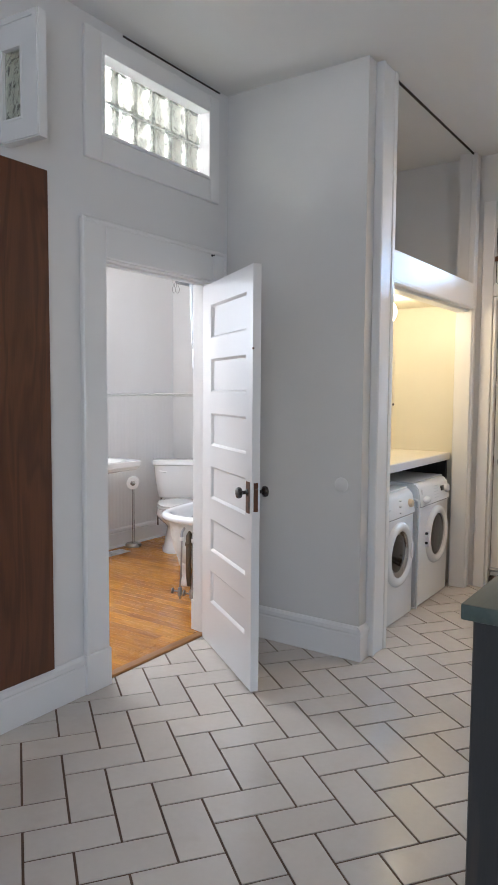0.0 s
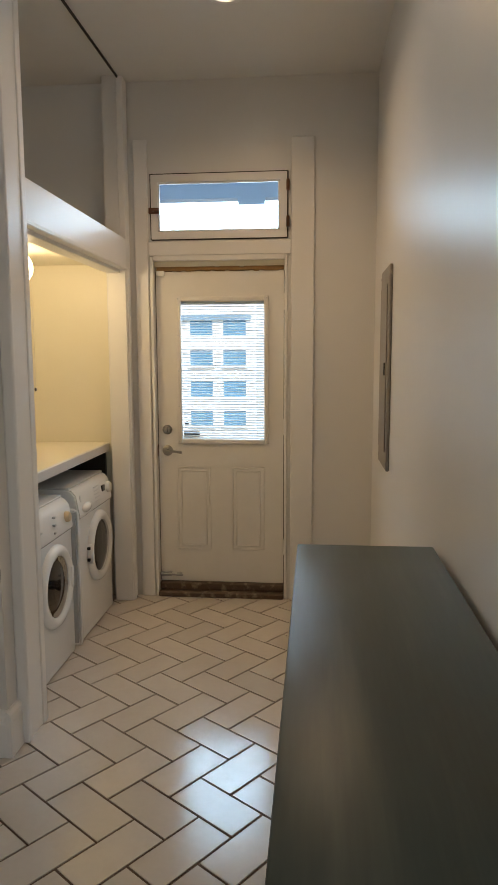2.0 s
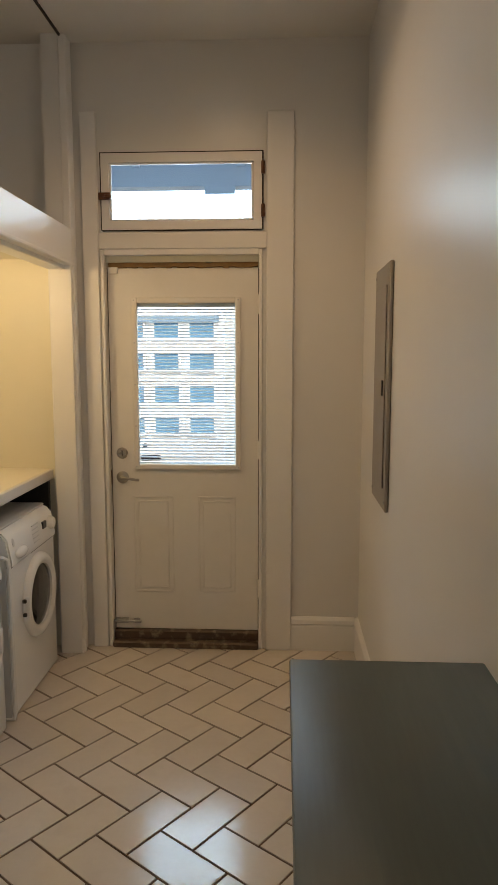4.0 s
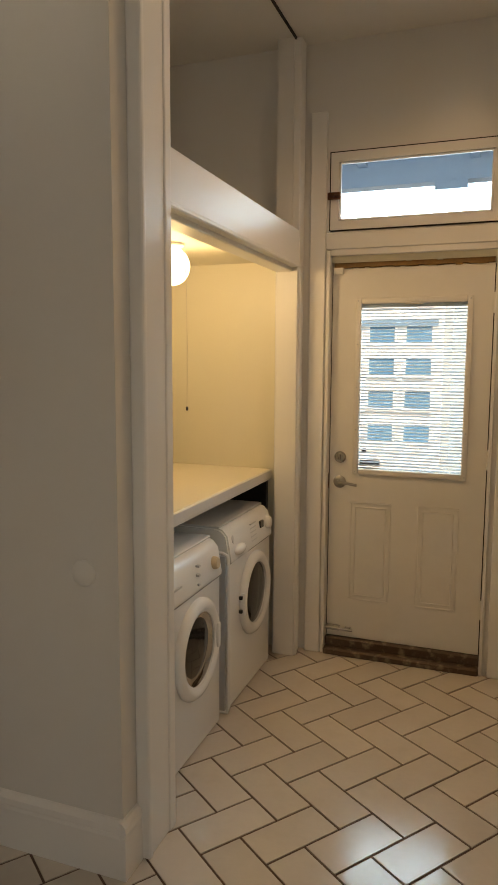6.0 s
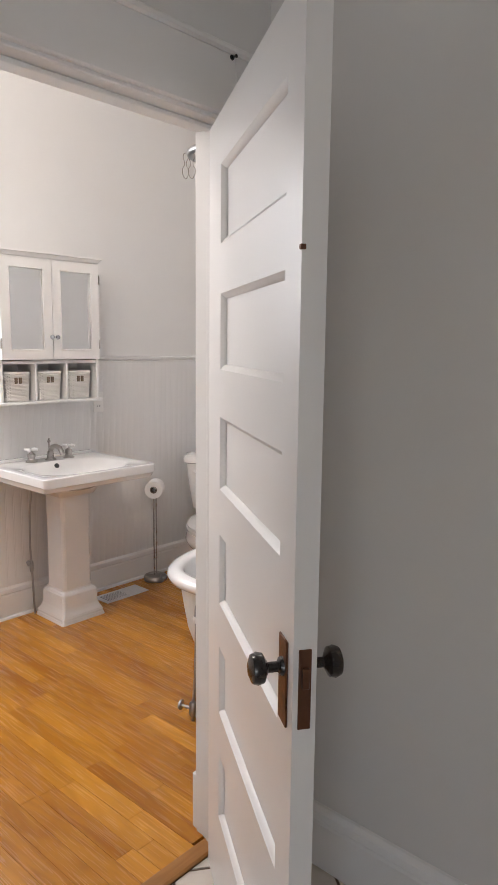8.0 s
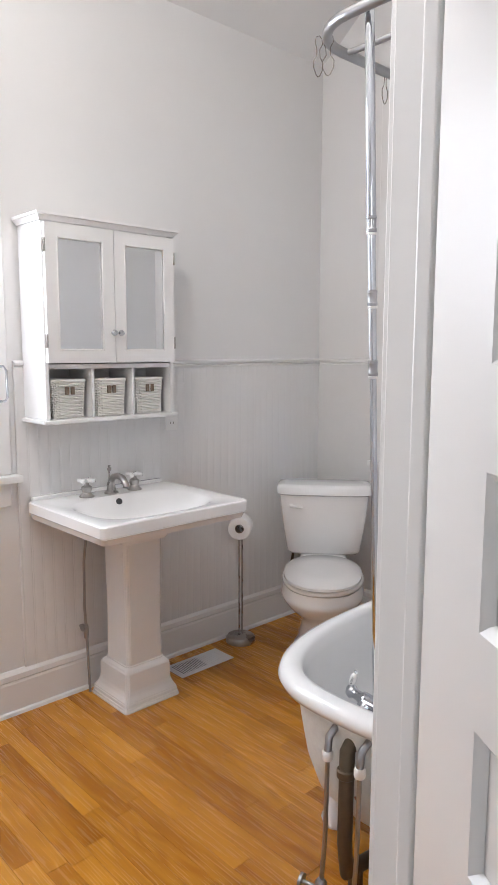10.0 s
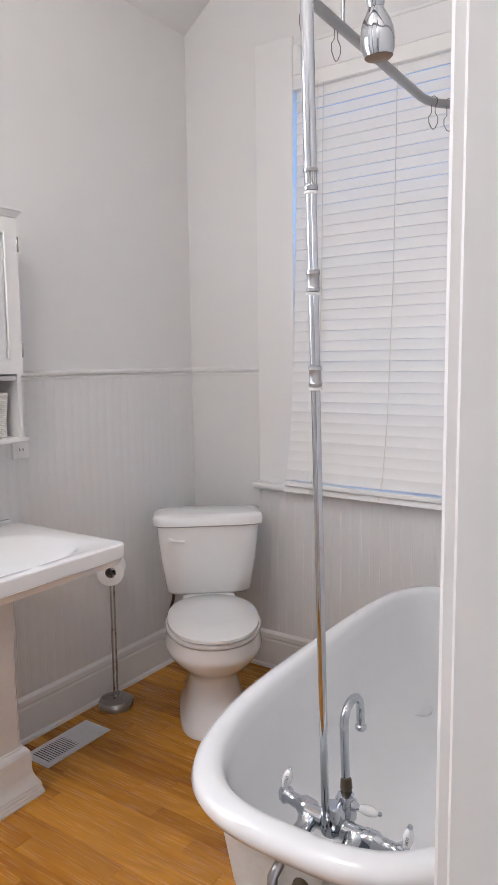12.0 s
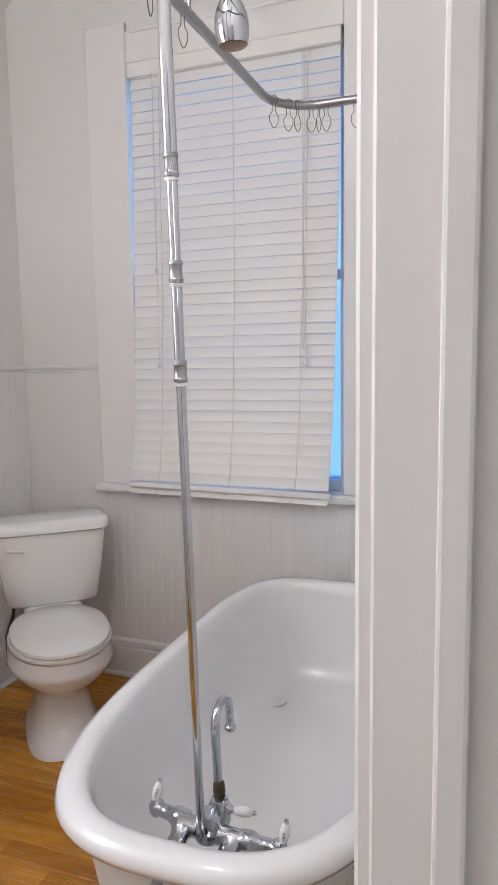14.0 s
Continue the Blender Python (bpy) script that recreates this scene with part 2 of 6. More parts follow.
PLATE = material("outlet_plastic", (0.80, 0.79, 0.77), 0.35, vary=0.02)
VENT = material("register_enamel", (0.76, 0.75, 0.74), 0.35, vary=0.04)
CRACK = material("dark_crack", (0.05, 0.04, 0.035), 0.9)
MIRROR = material("mirror", (0.90, 0.91, 0.92), 0.015, 1.0, vary=0.0, rough_vary=0.0)
GLASS = glass_material("clear_glass")
# obscured pane; the blue sky behind it is put into the glass colour
SKYGLASS = glass_material("sky_blue_obscured_glass", (0.19, 0.40, 0.76), 0.4)
BLOCK = glass_material("wavy_block_glass", (0.72, 0.75, 0.66), 0.20, bump=1.0, scale=20)
for node in BLOCK.node_tree.nodes:
    if node.type == "BUMP":
        node.inputs["Distance"].default_value = 0.02
# opaque; the dark drum interior is put into the glass colour
DOORGLASS = material("dark_door_glass", (0.012, 0.013, 0.015), 0.06, vary=0.1, coat=0.0, rough_vary=0.02)
GLOBE = glow_material("globe_glass", (1.0, 0.80, 0.50), 3.2)
CANGLOW = glow_material("can_bulb", (1.0, 0.90, 0.76), 5.0)
SHOWERFACE = material("limescale_face", (0.30, 0.22, 0.16), 0.5, 0.6, vary=0.3, fine=200)
FACADE = material("white_siding_paint", (0.80, 0.80, 0.79), 0.8, vary=0.04, local=False)
# blue-grey stands for shade on the wing's siding
WING = material("shaded_wing_siding", (0.42, 0.52, 0.58), 0.8, vary=0.06, local=False)
# dark blue for the shadowed band along the top of the panes
BLUEBAND = material("blue_grey_shaded_band", (0.14, 0.26, 0.38), 0.6, vary=0.1)
# reflected sky is put into the panes' blue base colour
FARGLASS = material("far_window_glass", (0.07, 0.22, 0.38), 0.15, vary=0.15, per_object=0.15)
GROUND = material("paved_yard", (0.30, 0.32, 0.30), 0.9, vary=0.2, scale=0.2, fine=3, local=False)
PORCH = material("porch_boards", (0.33, 0.42, 0.52), 0.6, vary=0.1)


# ---- building blocks ----
def box(bm, x0, x1, y0, y1, z0, z1, bevel=0.0, segments=1, m=None):
    r = bmesh.ops.create_cube(bm, size=1.0)
    vs = r["verts"]
    bmesh.ops.scale(bm, vec=(abs(x1 - x0), abs(y1 - y0), abs(z1 - z0)), verts=vs)
    bmesh.ops.translate(bm, vec=((x0 + x1) / 2, (y0 + y1) / 2, (z0 + z1) / 2), verts=vs)
    if bevel:
        es = list({e for v in vs for e in v.link_edges})
        out = bmesh.ops.bevel(bm, geom=es, offset=bevel, segments=segments, affect="EDGES", profile=0.5)
        vs = list({v for f in out["faces"] for v in f.verts} | {v for v in vs if v.is_valid})
    if m is not None:
        bmesh.ops.transform(bm, matrix=m, verts=[v for v in vs if v.is_valid])
    return vs


def boxes(*rows, bevel=0.0, segments=1):
    bm = bmesh.new()
    for r in rows:
        box(bm, *r, bevel=bevel, segments=segments)
    return bm


def ring_loft(bm, rings, cap_start=True, cap_end=True, closed=True):
    """Skin a list of rings of points, each as long as the others."""
    rows = [[bm.verts.new(p) for p in ring] for ring in rings]
    n = len(rows[0])
    for a, b in zip(rows, rows[1:]):
        for i in range(n if closed else n - 1):
            j = (i + 1) % n
            bm.faces.new((a[i], a[j], b[j], b[i]))
    if cap_start:
        bm.faces.new(list(reversed(rows[0])))
    if cap_end:
        bm.faces.new(rows[-1])
    return rows


def lathe(bm, profile, n=24, m=None, cap=True):
    """Turn a profile of (radius, height) round z."""
    rings = [[Vector((r * math.cos(2 * math.pi * i / n), r * math.sin(2 * math.pi * i / n), z)) for i in range(n)] for r, z in profile]
    if m is not None:
        rings = [[m @ p for p in ring] for ring in rings]
    ring_loft(bm, rings, cap, cap)


def aim(a, b):
    a, b = Vector(a), Vector(b)
    return Matrix.Translation(a) @ (b - a).to_track_quat("Z", "Y").to_matrix().to_4x4()


def rod(bm, a, b, r, r2=None, n=12):
    lathe(bm, [(r, 0), (r if r2 is None else r2, (Vector(b) - Vector(a)).length)], n, aim(a, b))


def tube(bm, points, r, n=10, closed=False):
    pts = [Vector(p) for p in points]
    rings, up = [], None
    for i, p in enumerate(pts):
        if closed:
            d = pts[(i + 1) % len(pts)] - pts[i - 1]
        else:
            d = pts[min(i + 1, len(pts) - 1)] - pts[max(i - 1, 0)]
        d.normalize()
        if up is None:
            up = d.orthogonal().normalized()
        up = (up - d * up.dot(d)).normalized()
        side = d.cross(up)
        rings.append([p + (up * math.cos(2 * math.pi * k / n) + side * math.sin(2 * math.pi * k / n)) * r for k in range(n)])
    if closed:
        rings.append(rings[0])
    ring_loft(bm, rings, not closed, not closed)
    if closed:
        bmesh.ops.remove_doubles(bm, verts=bm.verts[:], dist=1e-5)


def oval(cx, cy, z, rx, ry, n=32, power=2.0, front=None):
    """A superellipse ring; front gives another y radius to the -y half."""
    pts = []
    for i in range(n):
        a = 2 * math.pi * i / n
        c, s = math.cos(a), math.sin(a)
        k = 2.0 / power
        x = math.copysign(abs(c) ** k, c) * rx
        y = math.copysign(abs(s) ** k, s) * (ry if s >= 0 or front is None else front)
        pts.append(Vector((cx + x, cy + y, z)))
    return pts


def extrude_profile(bm, profile, a, b, up=(0, 0, 1), flip=False):
    """Sweep a profile of (out, height) straight from a to b; out points to the left of the way, or to its right with flip."""
    a, b, up = Vector(a), Vector(b), Vector(up)
    d = (b - a).normalized()
    out = up.cross(d) * (-1 if flip else 1)
    ring_loft(bm, [[p + out * o + up * h for o, h in profile] for p in (a, b)])


def finish(bm, name, mat, smooth=None):
    bmesh.ops.recalc_face_normals(bm, faces=bm.faces[:])
    me = bpy.data.meshes.new(name)
    bm.to_mesh(me)
    bm.free()
    for mm in mat if isinstance(mat, (list, tuple)) else [mat]:
        me.materials.append(mm)
    if smooth is not None:
        me.polygons.foreach_set("use_smooth", [True] * len(me.polygons))
        me.set_sharp_from_angle(angle=radians(smooth))
    return me


def part(name, bm, mat, parent=None, label="", smooth=40, m=None):
    ob = new(name, finish(bm, name, mat, smooth))
    if m is not None:
        ob.matrix_basis = m
    if parent is not None:
        ob.parent = parent
    return tagged(ob, label)


def thing(name, label, category, m=None, group="", kind=""):
    ob = new(name)
    ob.empty_display_size = 0.1
    if m is not None:
        ob.matrix_basis = m
    return tagged(ob, label, category, group, kind)


def setting(name, bm, mat, label, category, smooth=None):
    return tagged(part(name, bm, mat, smooth=smooth), label, category, kind="structure")


def wall_panels(bm, axis, p0, p1, u0, u1, z0, z1, holes):
    """A wall between p0 and p1 across, from u0 to u1 along, with through openings (u0, u1, z0, z1)."""
    us = sorted({u0, u1, *[h[0] for h in holes], *[h[1] for h in holes]})
    zs = sorted({z0, z1, *[h[2] for h in holes], *[h[3] for h in holes]})
    grid = {}
    solid = lambda i, j: 0 <= i < len(us) - 1 and 0 <= j < len(zs) - 1 and not any(
        h[0] < (us[i] + us[i + 1]) / 2 < h[1] and h[2] < (zs[j] + zs[j + 1]) / 2 < h[3] for h in holes)

    def v(i, j, k):
        if (i, j, k) not in grid:
            p = p1 if k else p0
            grid[i, j, k] = bm.verts.new((p, us[i], zs[j]) if axis == "x" else (us[i], p, zs[j]))
        return grid[i, j, k]

    for i in range(len(us) - 1):
        for j in range(len(zs) - 1):
            if not solid(i, j):
                continue
            for k in (0, 1):
                bm.faces.new([v(i, j, k), v(i + 1, j, k), v(i + 1, j + 1, k), v(i, j + 1, k)])
            for di, dj, a, b in ((-1, 0, (i, j), (i, j + 1)), (1, 0, (i + 1, j), (i + 1, j + 1)), (0, -1, (i, j), (i + 1, j)), (0, 1, (i, j + 1), (i + 1, j + 1))):
                if not solid(i + di, j + dj):
                    bm.faces.new([v(*a, 0), v(*b, 0), v(*b, 1), v(*a, 1)])
    return bm


# ---- large structure ----
WX0, WX1 = -2.583, -2.47      # wall between hall and bathroom
BX, BY = -4.56, 5.20          # bathroom: cabinet wall and window wall
HX, HY, RX = -1.54, 5.11, -0.05   # laundry front, back-door wall, right wall of the hall

floor = setting("floor", boxes((-2.54, 3.0, -3.0, 5.30, -0.12, -0.004)), GROUT, "hall floor laid with beige ceramic tiles in a herringbone, dark grout", "floor")
# unseen plain slab added over the grout so it bounces lighter light
setting("floor_kitchen", boxes((WX1, 3.0, -3.0, 0.55, -0.004, 0.0)), TILE, "plain beige floor slab added out of view", "floor")
bath_floor = setting("floor_bathroom", boxes((-4.72, -2.54, 1.9, 5.40, -0.12, -0.010)), OAKEDGE, "honey-coloured oak strip floor of the bathroom", "floor")
setting("wall_bathroom_door", wall_panels(bmesh.new(), "x", WX0, WX1, -3.0, 5.30, 0.0, CEIL, [(2.275, 3.125, -1.0, 2.090), (2.26, 3.08, 2.635, 3.015)]),
        WALL, "white painted plaster wall with a doorway and glass-block window", "wall")
setting("wall_bathroom_cabinet", wall_panels(bmesh.new(), "x", BX - 0.16, BX, 1.9, 5.40, 0.0, CEIL, [(2.45, 3.20, 1.0, 2.50)]), BATH, "white painted bathroom wall above beadboard", "wall")
setting("wall_bathroom_window", wall_panels(bmesh.new(), "y", BY, BY + 0.2, BX, WX0, 0.0, CEIL, [(-3.97, -3.06, 0.905, 2.64)]), BATH, "white painted bathroom wall with a tall window", "wall")
setting("wall_bathroom_near", boxes((BX, WX0, 1.9, 2.0, 0, CEIL)), BATH, "plain white bathroom end wall", "wall")
setting("wall_back_door", wall_panels(bmesh.new(), "y", HY, HY + 0.19, WX1, 0.08, 0.0, CEIL, [(-1.415, -0.575, -1.0, 2.15), (-1.41, -0.57, 2.24, 2.632)]),
        WALL, "white painted wall round the back door and its transom", "wall")
setting("wall_hall_right", boxes((RX, 0.08, 1.1, HY, 0, CEIL)), WALL, "smooth white painted hall wall with a soft sheen", "wall")
setting("wall_between", boxes((WX1, HX - 0.034, 3.27, 3.36, 0, CEIL)), SEMIGLOSS, "white semi-gloss plaster wall beside the laundry", "wall")
setting("wall_laundry", wall_panels(bmesh.new(), "x", -1.66, HX - 0.034, 3.36, HY, 0.0, CEIL, [(3.549, 5.001, -1.0, 2.06), (3.549, 5.001, 2.24, CEIL)]),
        WALL, "white laundry front with an open alcove and an open loft above", "wall")
for nm, r in (("wall_laundry_back", (WX1, WX1 + 0.02, 3.38, 5.09, 0, 2.10)), ("wall_laundry_far", (WX1, -1.665, 5.09, HY, 0, 2.10)), ("wall_laundry_near", (WX1, -1.665, 3.36, 3.38, 0, 2.10))):
    setting(nm, boxes(r), CREAM, "cream painted wall inside the laundry alcove", "wall")
setting("ceiling_laundry", boxes((WX1, -1.665, 3.38, 5.09, 2.10, 2.19)), CREAM, "cream ceiling board of the laundry alcove", "ceiling")
setting("ceiling", boxes((-2.54, 3.1, -3.1, HY + 0.19, CEIL, CEIL + 0.1)), CEILING, "white plaster ceiling of the hall", "ceiling")
setting("ceiling_bathroom", boxes((BX - 0.16, -2.54, 1.9, BY + 0.2, CEIL, CEIL + 0.1)), CEILING, "white plaster bathroom ceiling", "ceiling")
cove = bmesh.new()
ring_loft(cove, [[Vector((x, y, z)) for x, z in ((BX, 2.96), (BX + 0.27, CEIL), (BX, CEIL))] for y in (2.0, BY)])
setting("ceiling_slope", cove, BATH, "narrow sloped plaster strip between bathroom wall and ceiling", "ceiling")
# unseen wall; its window opening is added around the fill lamp
setting("wall_kitchen_back", wall_panels(bmesh.new(), "y", -3.1, -3.0, -2.605, 3.1, 0.0, CEIL, [(1.0, 2.8, 0.85, 2.35)]), WALL, "white kitchen wall out of view with an added opening for fill light", "wall")
setting("wall_kitchen_right", boxes((3.0, 3.1, -3.0, 1.2, 0, CEIL)), WALL, "white kitchen side wall", "wall")
setting("wall_kitchen_turn", boxes((0.08, 3.0, 1.1, 1.2, 0, CEIL)), WALL, "white kitchen wall beside the hall", "wall")
setting("ceiling_crack", boxes((HX - 0.030, HX - 0.022, 3.56, 5.05, CEIL - 0.012, CEIL + 0.01), (WX1 + 0.001, WX1 + 0.006, 2.42, 3.19, CEIL - 0.016, CEIL - 0.008)),
        CRACK, "dark hairline gap along the ceiling edge", "crack")

BASE = [(0, 0), (0.02, 0), (0.02, 0.135), (0.016, 0.145), (0.022, 0.152), (0.020, 0.172), (0.008, 0.186), (0, 0.188)]


def baseboard(a, b, flip=False, mat=None):
    bm = bmesh.new()
    extrude_profile(bm, BASE, (*a, 0), (*b, 0), flip=flip)
    return setting("baseboard", bm, mat or TRIM, "tall white moulded baseboard", "baseboard")


baseboard((WX1, 2.135), (WX1, -3.0))
baseboard((-1.5745, 3.27), (WX1 + 0.02, 3.27))
baseboard((HX - 0.034, 3.357), (HX - 0.034, 3.2495))
baseboard((RX - 0.02, HY), (-0.415, HY))
baseboard((RX, 2.0), (RX, HY))
baseboard((BX, BY), (BX, 2.0))
baseboard((WX0, BY), (BX + 0.02, BY))
baseboard((WX0, 2.13), (WX0, 2.0), flip=True)

# corner trim and casings of the laundry front
tr = boxes((HX - 0.036, HX + 0.006, 3.357, 3.545, 0, CEIL), bevel=0.005)
box(tr, HX - 0.036, HX + 0.013, 3.355, 3.380, 0, CEIL, bevel=0.009, segments=3)
box(tr, HX - 0.020, HX + 0.012, 3.500, 3.546, 0, CEIL, bevel=0.008, segments=3)
setting("trim_laundry_post", tr, TRIM, "white moulded upright casing of the laundry opening", "trim")
setting("trim_laundry_post_far", boxes((HX - 0.036, HX + 0.004, 5.004, 5.088, 0, CEIL), (HX - 0.020, HX + 0.013, 5.004, 5.030, 0, 2.06), bevel=0.005), TRIM, "white moulded upright casing of the laundry opening", "trim")
setting("trim_laundry_header", boxes((-1.66, HX + 0.004, 3.545, 5.005, 2.062, 2.238), (-1.60, HX + 0.008, 3.545, 5.005, 2.055, 2.075), bevel=0.005), TRIM, "white header board over the laundry opening", "trim")
setting("trim_laundry_edge", boxes((-1.655, HX + 0.002, 3.545, 3.556, 0, 2.06), (-1.655, HX + 0.002, 4.99, 5.005, 0, 2.06), (-1.655, HX - 0.03, 3.556, 4.99, 2.035, 2.06), bevel=0.004), TRIM, "white jamb lining of the laundry opening", "trim")

# bathroom doorway
jamb = boxes((WX0 - 0.005, WX1 + 0.005, 2.275, 2.295, 0, 2.07), (WX0 - 0.005, WX1 + 0.005, 3.105, 3.125, 0, 2.07), (WX0 - 0.005, WX1 + 0.005, 2.275, 3.125, 2.07, 2.09), bevel=0.003)
box(jamb, -2.535, -2.508, 2.295, 2.307, 0, 2.07, bevel=0.004, segments=2)
box(jamb, -2.535, -2.508, 3.093, 3.105, 0, 2.07, bevel=0.004, segments=2)
box(jamb, -2.535, -2.508, 2.307, 3.093, 2.058, 2.07, bevel=0.004, segments=2)
setting("door_frame_bathroom", jamb, TRIM, "white painted jamb with stop strips in the bathroom doorway", "door frame")


def casing(side, x):
    s = 1 if side > 0 else -1
    t0, t1, t2 = x, x + s * 0.020, x + s * 0.030
    bm = bmesh.new()
    for a, b, c, d in ((2.135, 2.285, 0, 2.245), (3.115, 3.228, 0, 2.245), (2.285, 3.115, 2.08, 2.245)):
        box(bm, min(t0, t1), max(t0, t1), a, b, c, d, bevel=0.004)
    for a, b, c, d in ((2.130, 2.152, 0.0, 2.25), (3.213, 3.234, 0.0, 2.25), (2.152, 3.213, 2.228, 2.25)):
        box(bm, min(t0, t2), max(t0, t2), a, b, c, d, bevel=0.006)
    for a, b in ((2.125, 2.287), (3.113, 3.236)):
        box(bm, min(t0, x + s * 0.032), max(t0, x + s * 0.032), a, b, 0, 0.19, bevel=0.004)
    return setting("door_casing", bm, TRIM, "white door casing with a raised back band and plinth blocks", "door casing")


casing(1, WX1)
casing(-1, WX0)
setting("trim_threshold", boxes((-2.545, -2.49, 2.295, 3.105, -0.004, 0.012), bevel=0.005), OAKEDGE, "rounded oak threshold strip between boards and tiles", "threshold")

# glass-block window over the bathroom door
fr = boxes((WX1, WX1 + 0.022, 2.16, 2.262, 2.52, 3.10), (WX1, WX1 + 0.022, 3.078, 3.165, 2.52, 3.10), (WX1, WX1 + 0.022, 2.262, 3.078, 2.52, 2.637), (WX1, WX1 + 0.022, 2.262, 3.078, 3.013, 3.10), bevel=0.004)
for r in ((WX0, WX1 + 0.03, 2.260, 2.276, 2.637, 3.013), (WX0, WX1 + 0.03, 3.064, 3.078, 2.637, 3.013), (WX0, WX1 + 0.03, 2.276, 3.064, 2.637, 2.652), (WX0, WX1 + 0.03, 2.276, 3.064, 3.0, 3.013)):
    box(fr, *r, bevel=0.003)
gbw = thing("window_glass_block", "high glass-block window in a white frame", "window", kind="structure")
part("window_frame", fr, TRIM, gbw)
mortar = boxes(*[(-2.56, -2.52, 2.276 + 0.1313 * i - 0.004, 2.276 + 0.1313 * i + 0.004, 2.652, 3.0) for i in range(1, 6)], (-2.56, -2.52, 2.276, 3.064, 2.822, 2.830))
part("mortar", mortar, TRIM, gbw)
blk = bmesh.new()
box(blk, -0.036, 0.036, -0.0605, 0.0605, -0.083, 0.083, bevel=0.012, segments=3)
blk_mesh = finish(blk, "glass_block", BLOCK, 40)
for i in range(6):
    for j in range(2):
        o = new("glass_block", blk_mesh)
        o.parent = gbw
        o.location = (-2.535, 2.276 + 0.1313 * (i + 0.5), 2.652 + 0.174 * (j + 0.5))
        o.visible_shadow = False


# ---- hall: back door, transom, fittings ----
ext = boxes((-0.553, -0.415, HY - 0.022, HY, 0, 2.815), (-1.505, -1.422, HY - 0.022, HY, 0, 2.825), (-1.422, -0.553, HY - 0.018, HY, 2.148, 2.232), bevel=0.004)
setting("trim_back_door", ext, TRIM, "wide white upright boards and rail round the back door", "trim")
jb = boxes((-1.416, -1.398, HY - 0.016, HY + 0.19, 0.0, 2.145), (-0.592, -0.574, HY - 0.016, HY + 0.19, 0.0, 2.145), (-1.398, -0.592, HY - 0.012, HY + 0.19, 2.118, 2.15), (-1.398, -1.382, HY + 0.085, HY + 0.11, 0.10, 2.10), (-0.608, -0.592, HY + 0.085, HY + 0.11, 0.1, 2.1), bevel=0.003)
setting("door_frame_back", jb, TRIM, "white painted frame of the back door", "door frame")
rw = bmesh.new()
for k in range(26):
    x = -1.385 + k * 0.0302
    box(rw, x, x + 0.0305, HY + 0.03, HY + 0.06, 2.060 + random.uniform(-0.004, 0.006), 2.090 + random.uniform(-0.008, 0.010))
setting("trim_splintered_head", rw, RAWWOOD, "splintered bare wood strip above the back door", "trim")
setting("trim_head_filler", boxes((-1.398, -0.592, HY + 0.02, HY + 0.06, 2.086, 2.12), (-1.398, -0.592, HY + 0.062, HY + 0.11, 2.052, 2.12)), CREAM, "cream filler strip above the back door", "trim")
th = boxes((-1.398, -0.592, HY - 0.03, HY + 0.19, -0.004, 0.035), (-1.398, -0.592, HY + 0.015, HY + 0.10, 0.03, 0.085), bevel=0.008)
setting("door_sill_back", th, SILLWOOD, "worn dark wooden threshold below the back door", "threshold")

LY0, LY1 = HY + 0.038, HY + 0.082      # back door leaf
bd = thing("door_back", "white half-glazed steel back door, closed, with enclosed blinds", "door", kind="structure")
lx0, lx1, lz0, lz1 = -1.392, -0.598, 0.088, 2.058
gx0, gx1, gz0, gz1 = -1.245, -0.712, 1.015, 1.880
bm = wall_panels(bmesh.new(), "y", LY0, LY1, lx0, lx1, lz0, lz1, [(gx0, gx1, gz0, gz1)])
part("leaf", bm, STEELDOOR, bd, smooth=None)
lite = boxes((gx0 - 0.022, gx0 + 0.006, LY0 - 0.012, LY0 + 0.002, gz0 - 0.024, gz1 + 0.026), (gx1 - 0.006, gx1 + 0.022, LY0 - 0.012, LY0 + 0.002, gz0 - 0.024, gz1 + 0.026),
             (gx0 + 0.006, gx1 - 0.006, LY0 - 0.012, LY0 + 0.002, gz0 - 0.024, gz0 + 0.004), (gx0 + 0.006, gx1 - 0.006, LY0 - 0.012, LY0 + 0.002, gz1 - 0.004, gz1 + 0.026), bevel=0.004, segments=2)
part("glazing_frame", lite, STEELDOOR, bd)
for z in np.linspace(gz0 - 0.01, gz1 + 0.012, 5):
    for x in (gx0 - 0.010, gx1 + 0.010):
        plug = bmesh.new()
        lathe(plug, [(0.004, 0), (0.004, 0.003)], 8, aim((x, LY0 - 0.011, z), (x, LY0 - 0.02, z)))
        part("screw_plug", plug, APPLIANCE_GREY, bd)
for px0, px1 in ((-1.278, -1.060), (-0.925, -0.718)):
    for d, w in ((0.0, 0.010), (0.026, 0.006)):
        pm = bmesh.new()
        a, b, c, e = px0 + d, px1 - d, 0.300 + d, 0.842 - d
        for r in ((a, b, LY0 - 0.004, LY0 + 0.001, c, c + w), (a, b, LY0 - 0.004, LY0 + 0.001, e - w, e), (a, a + w, LY0 - 0.004, LY0 + 0.001, c + w, e - w), (b - w, b, LY0 - 0.004, LY0 + 0.001, c + w, e - w)):
            box(pm, *r, bevel=0.0018)
        part("panel_moulding", pm, STEELDOOR, bd)
g = part("pane", boxes((gx0, gx1, LY0 + 0.004, LY0 + 0.008, gz0, gz1)), GLASS, bd, smooth=None)
g.visible_shadow = False
g = part("pane", boxes((gx0, gx1, LY1 - 0.008, LY1 - 0.004, gz0, gz1)), GLASS, bd, smooth=None)
g.visible_shadow = False
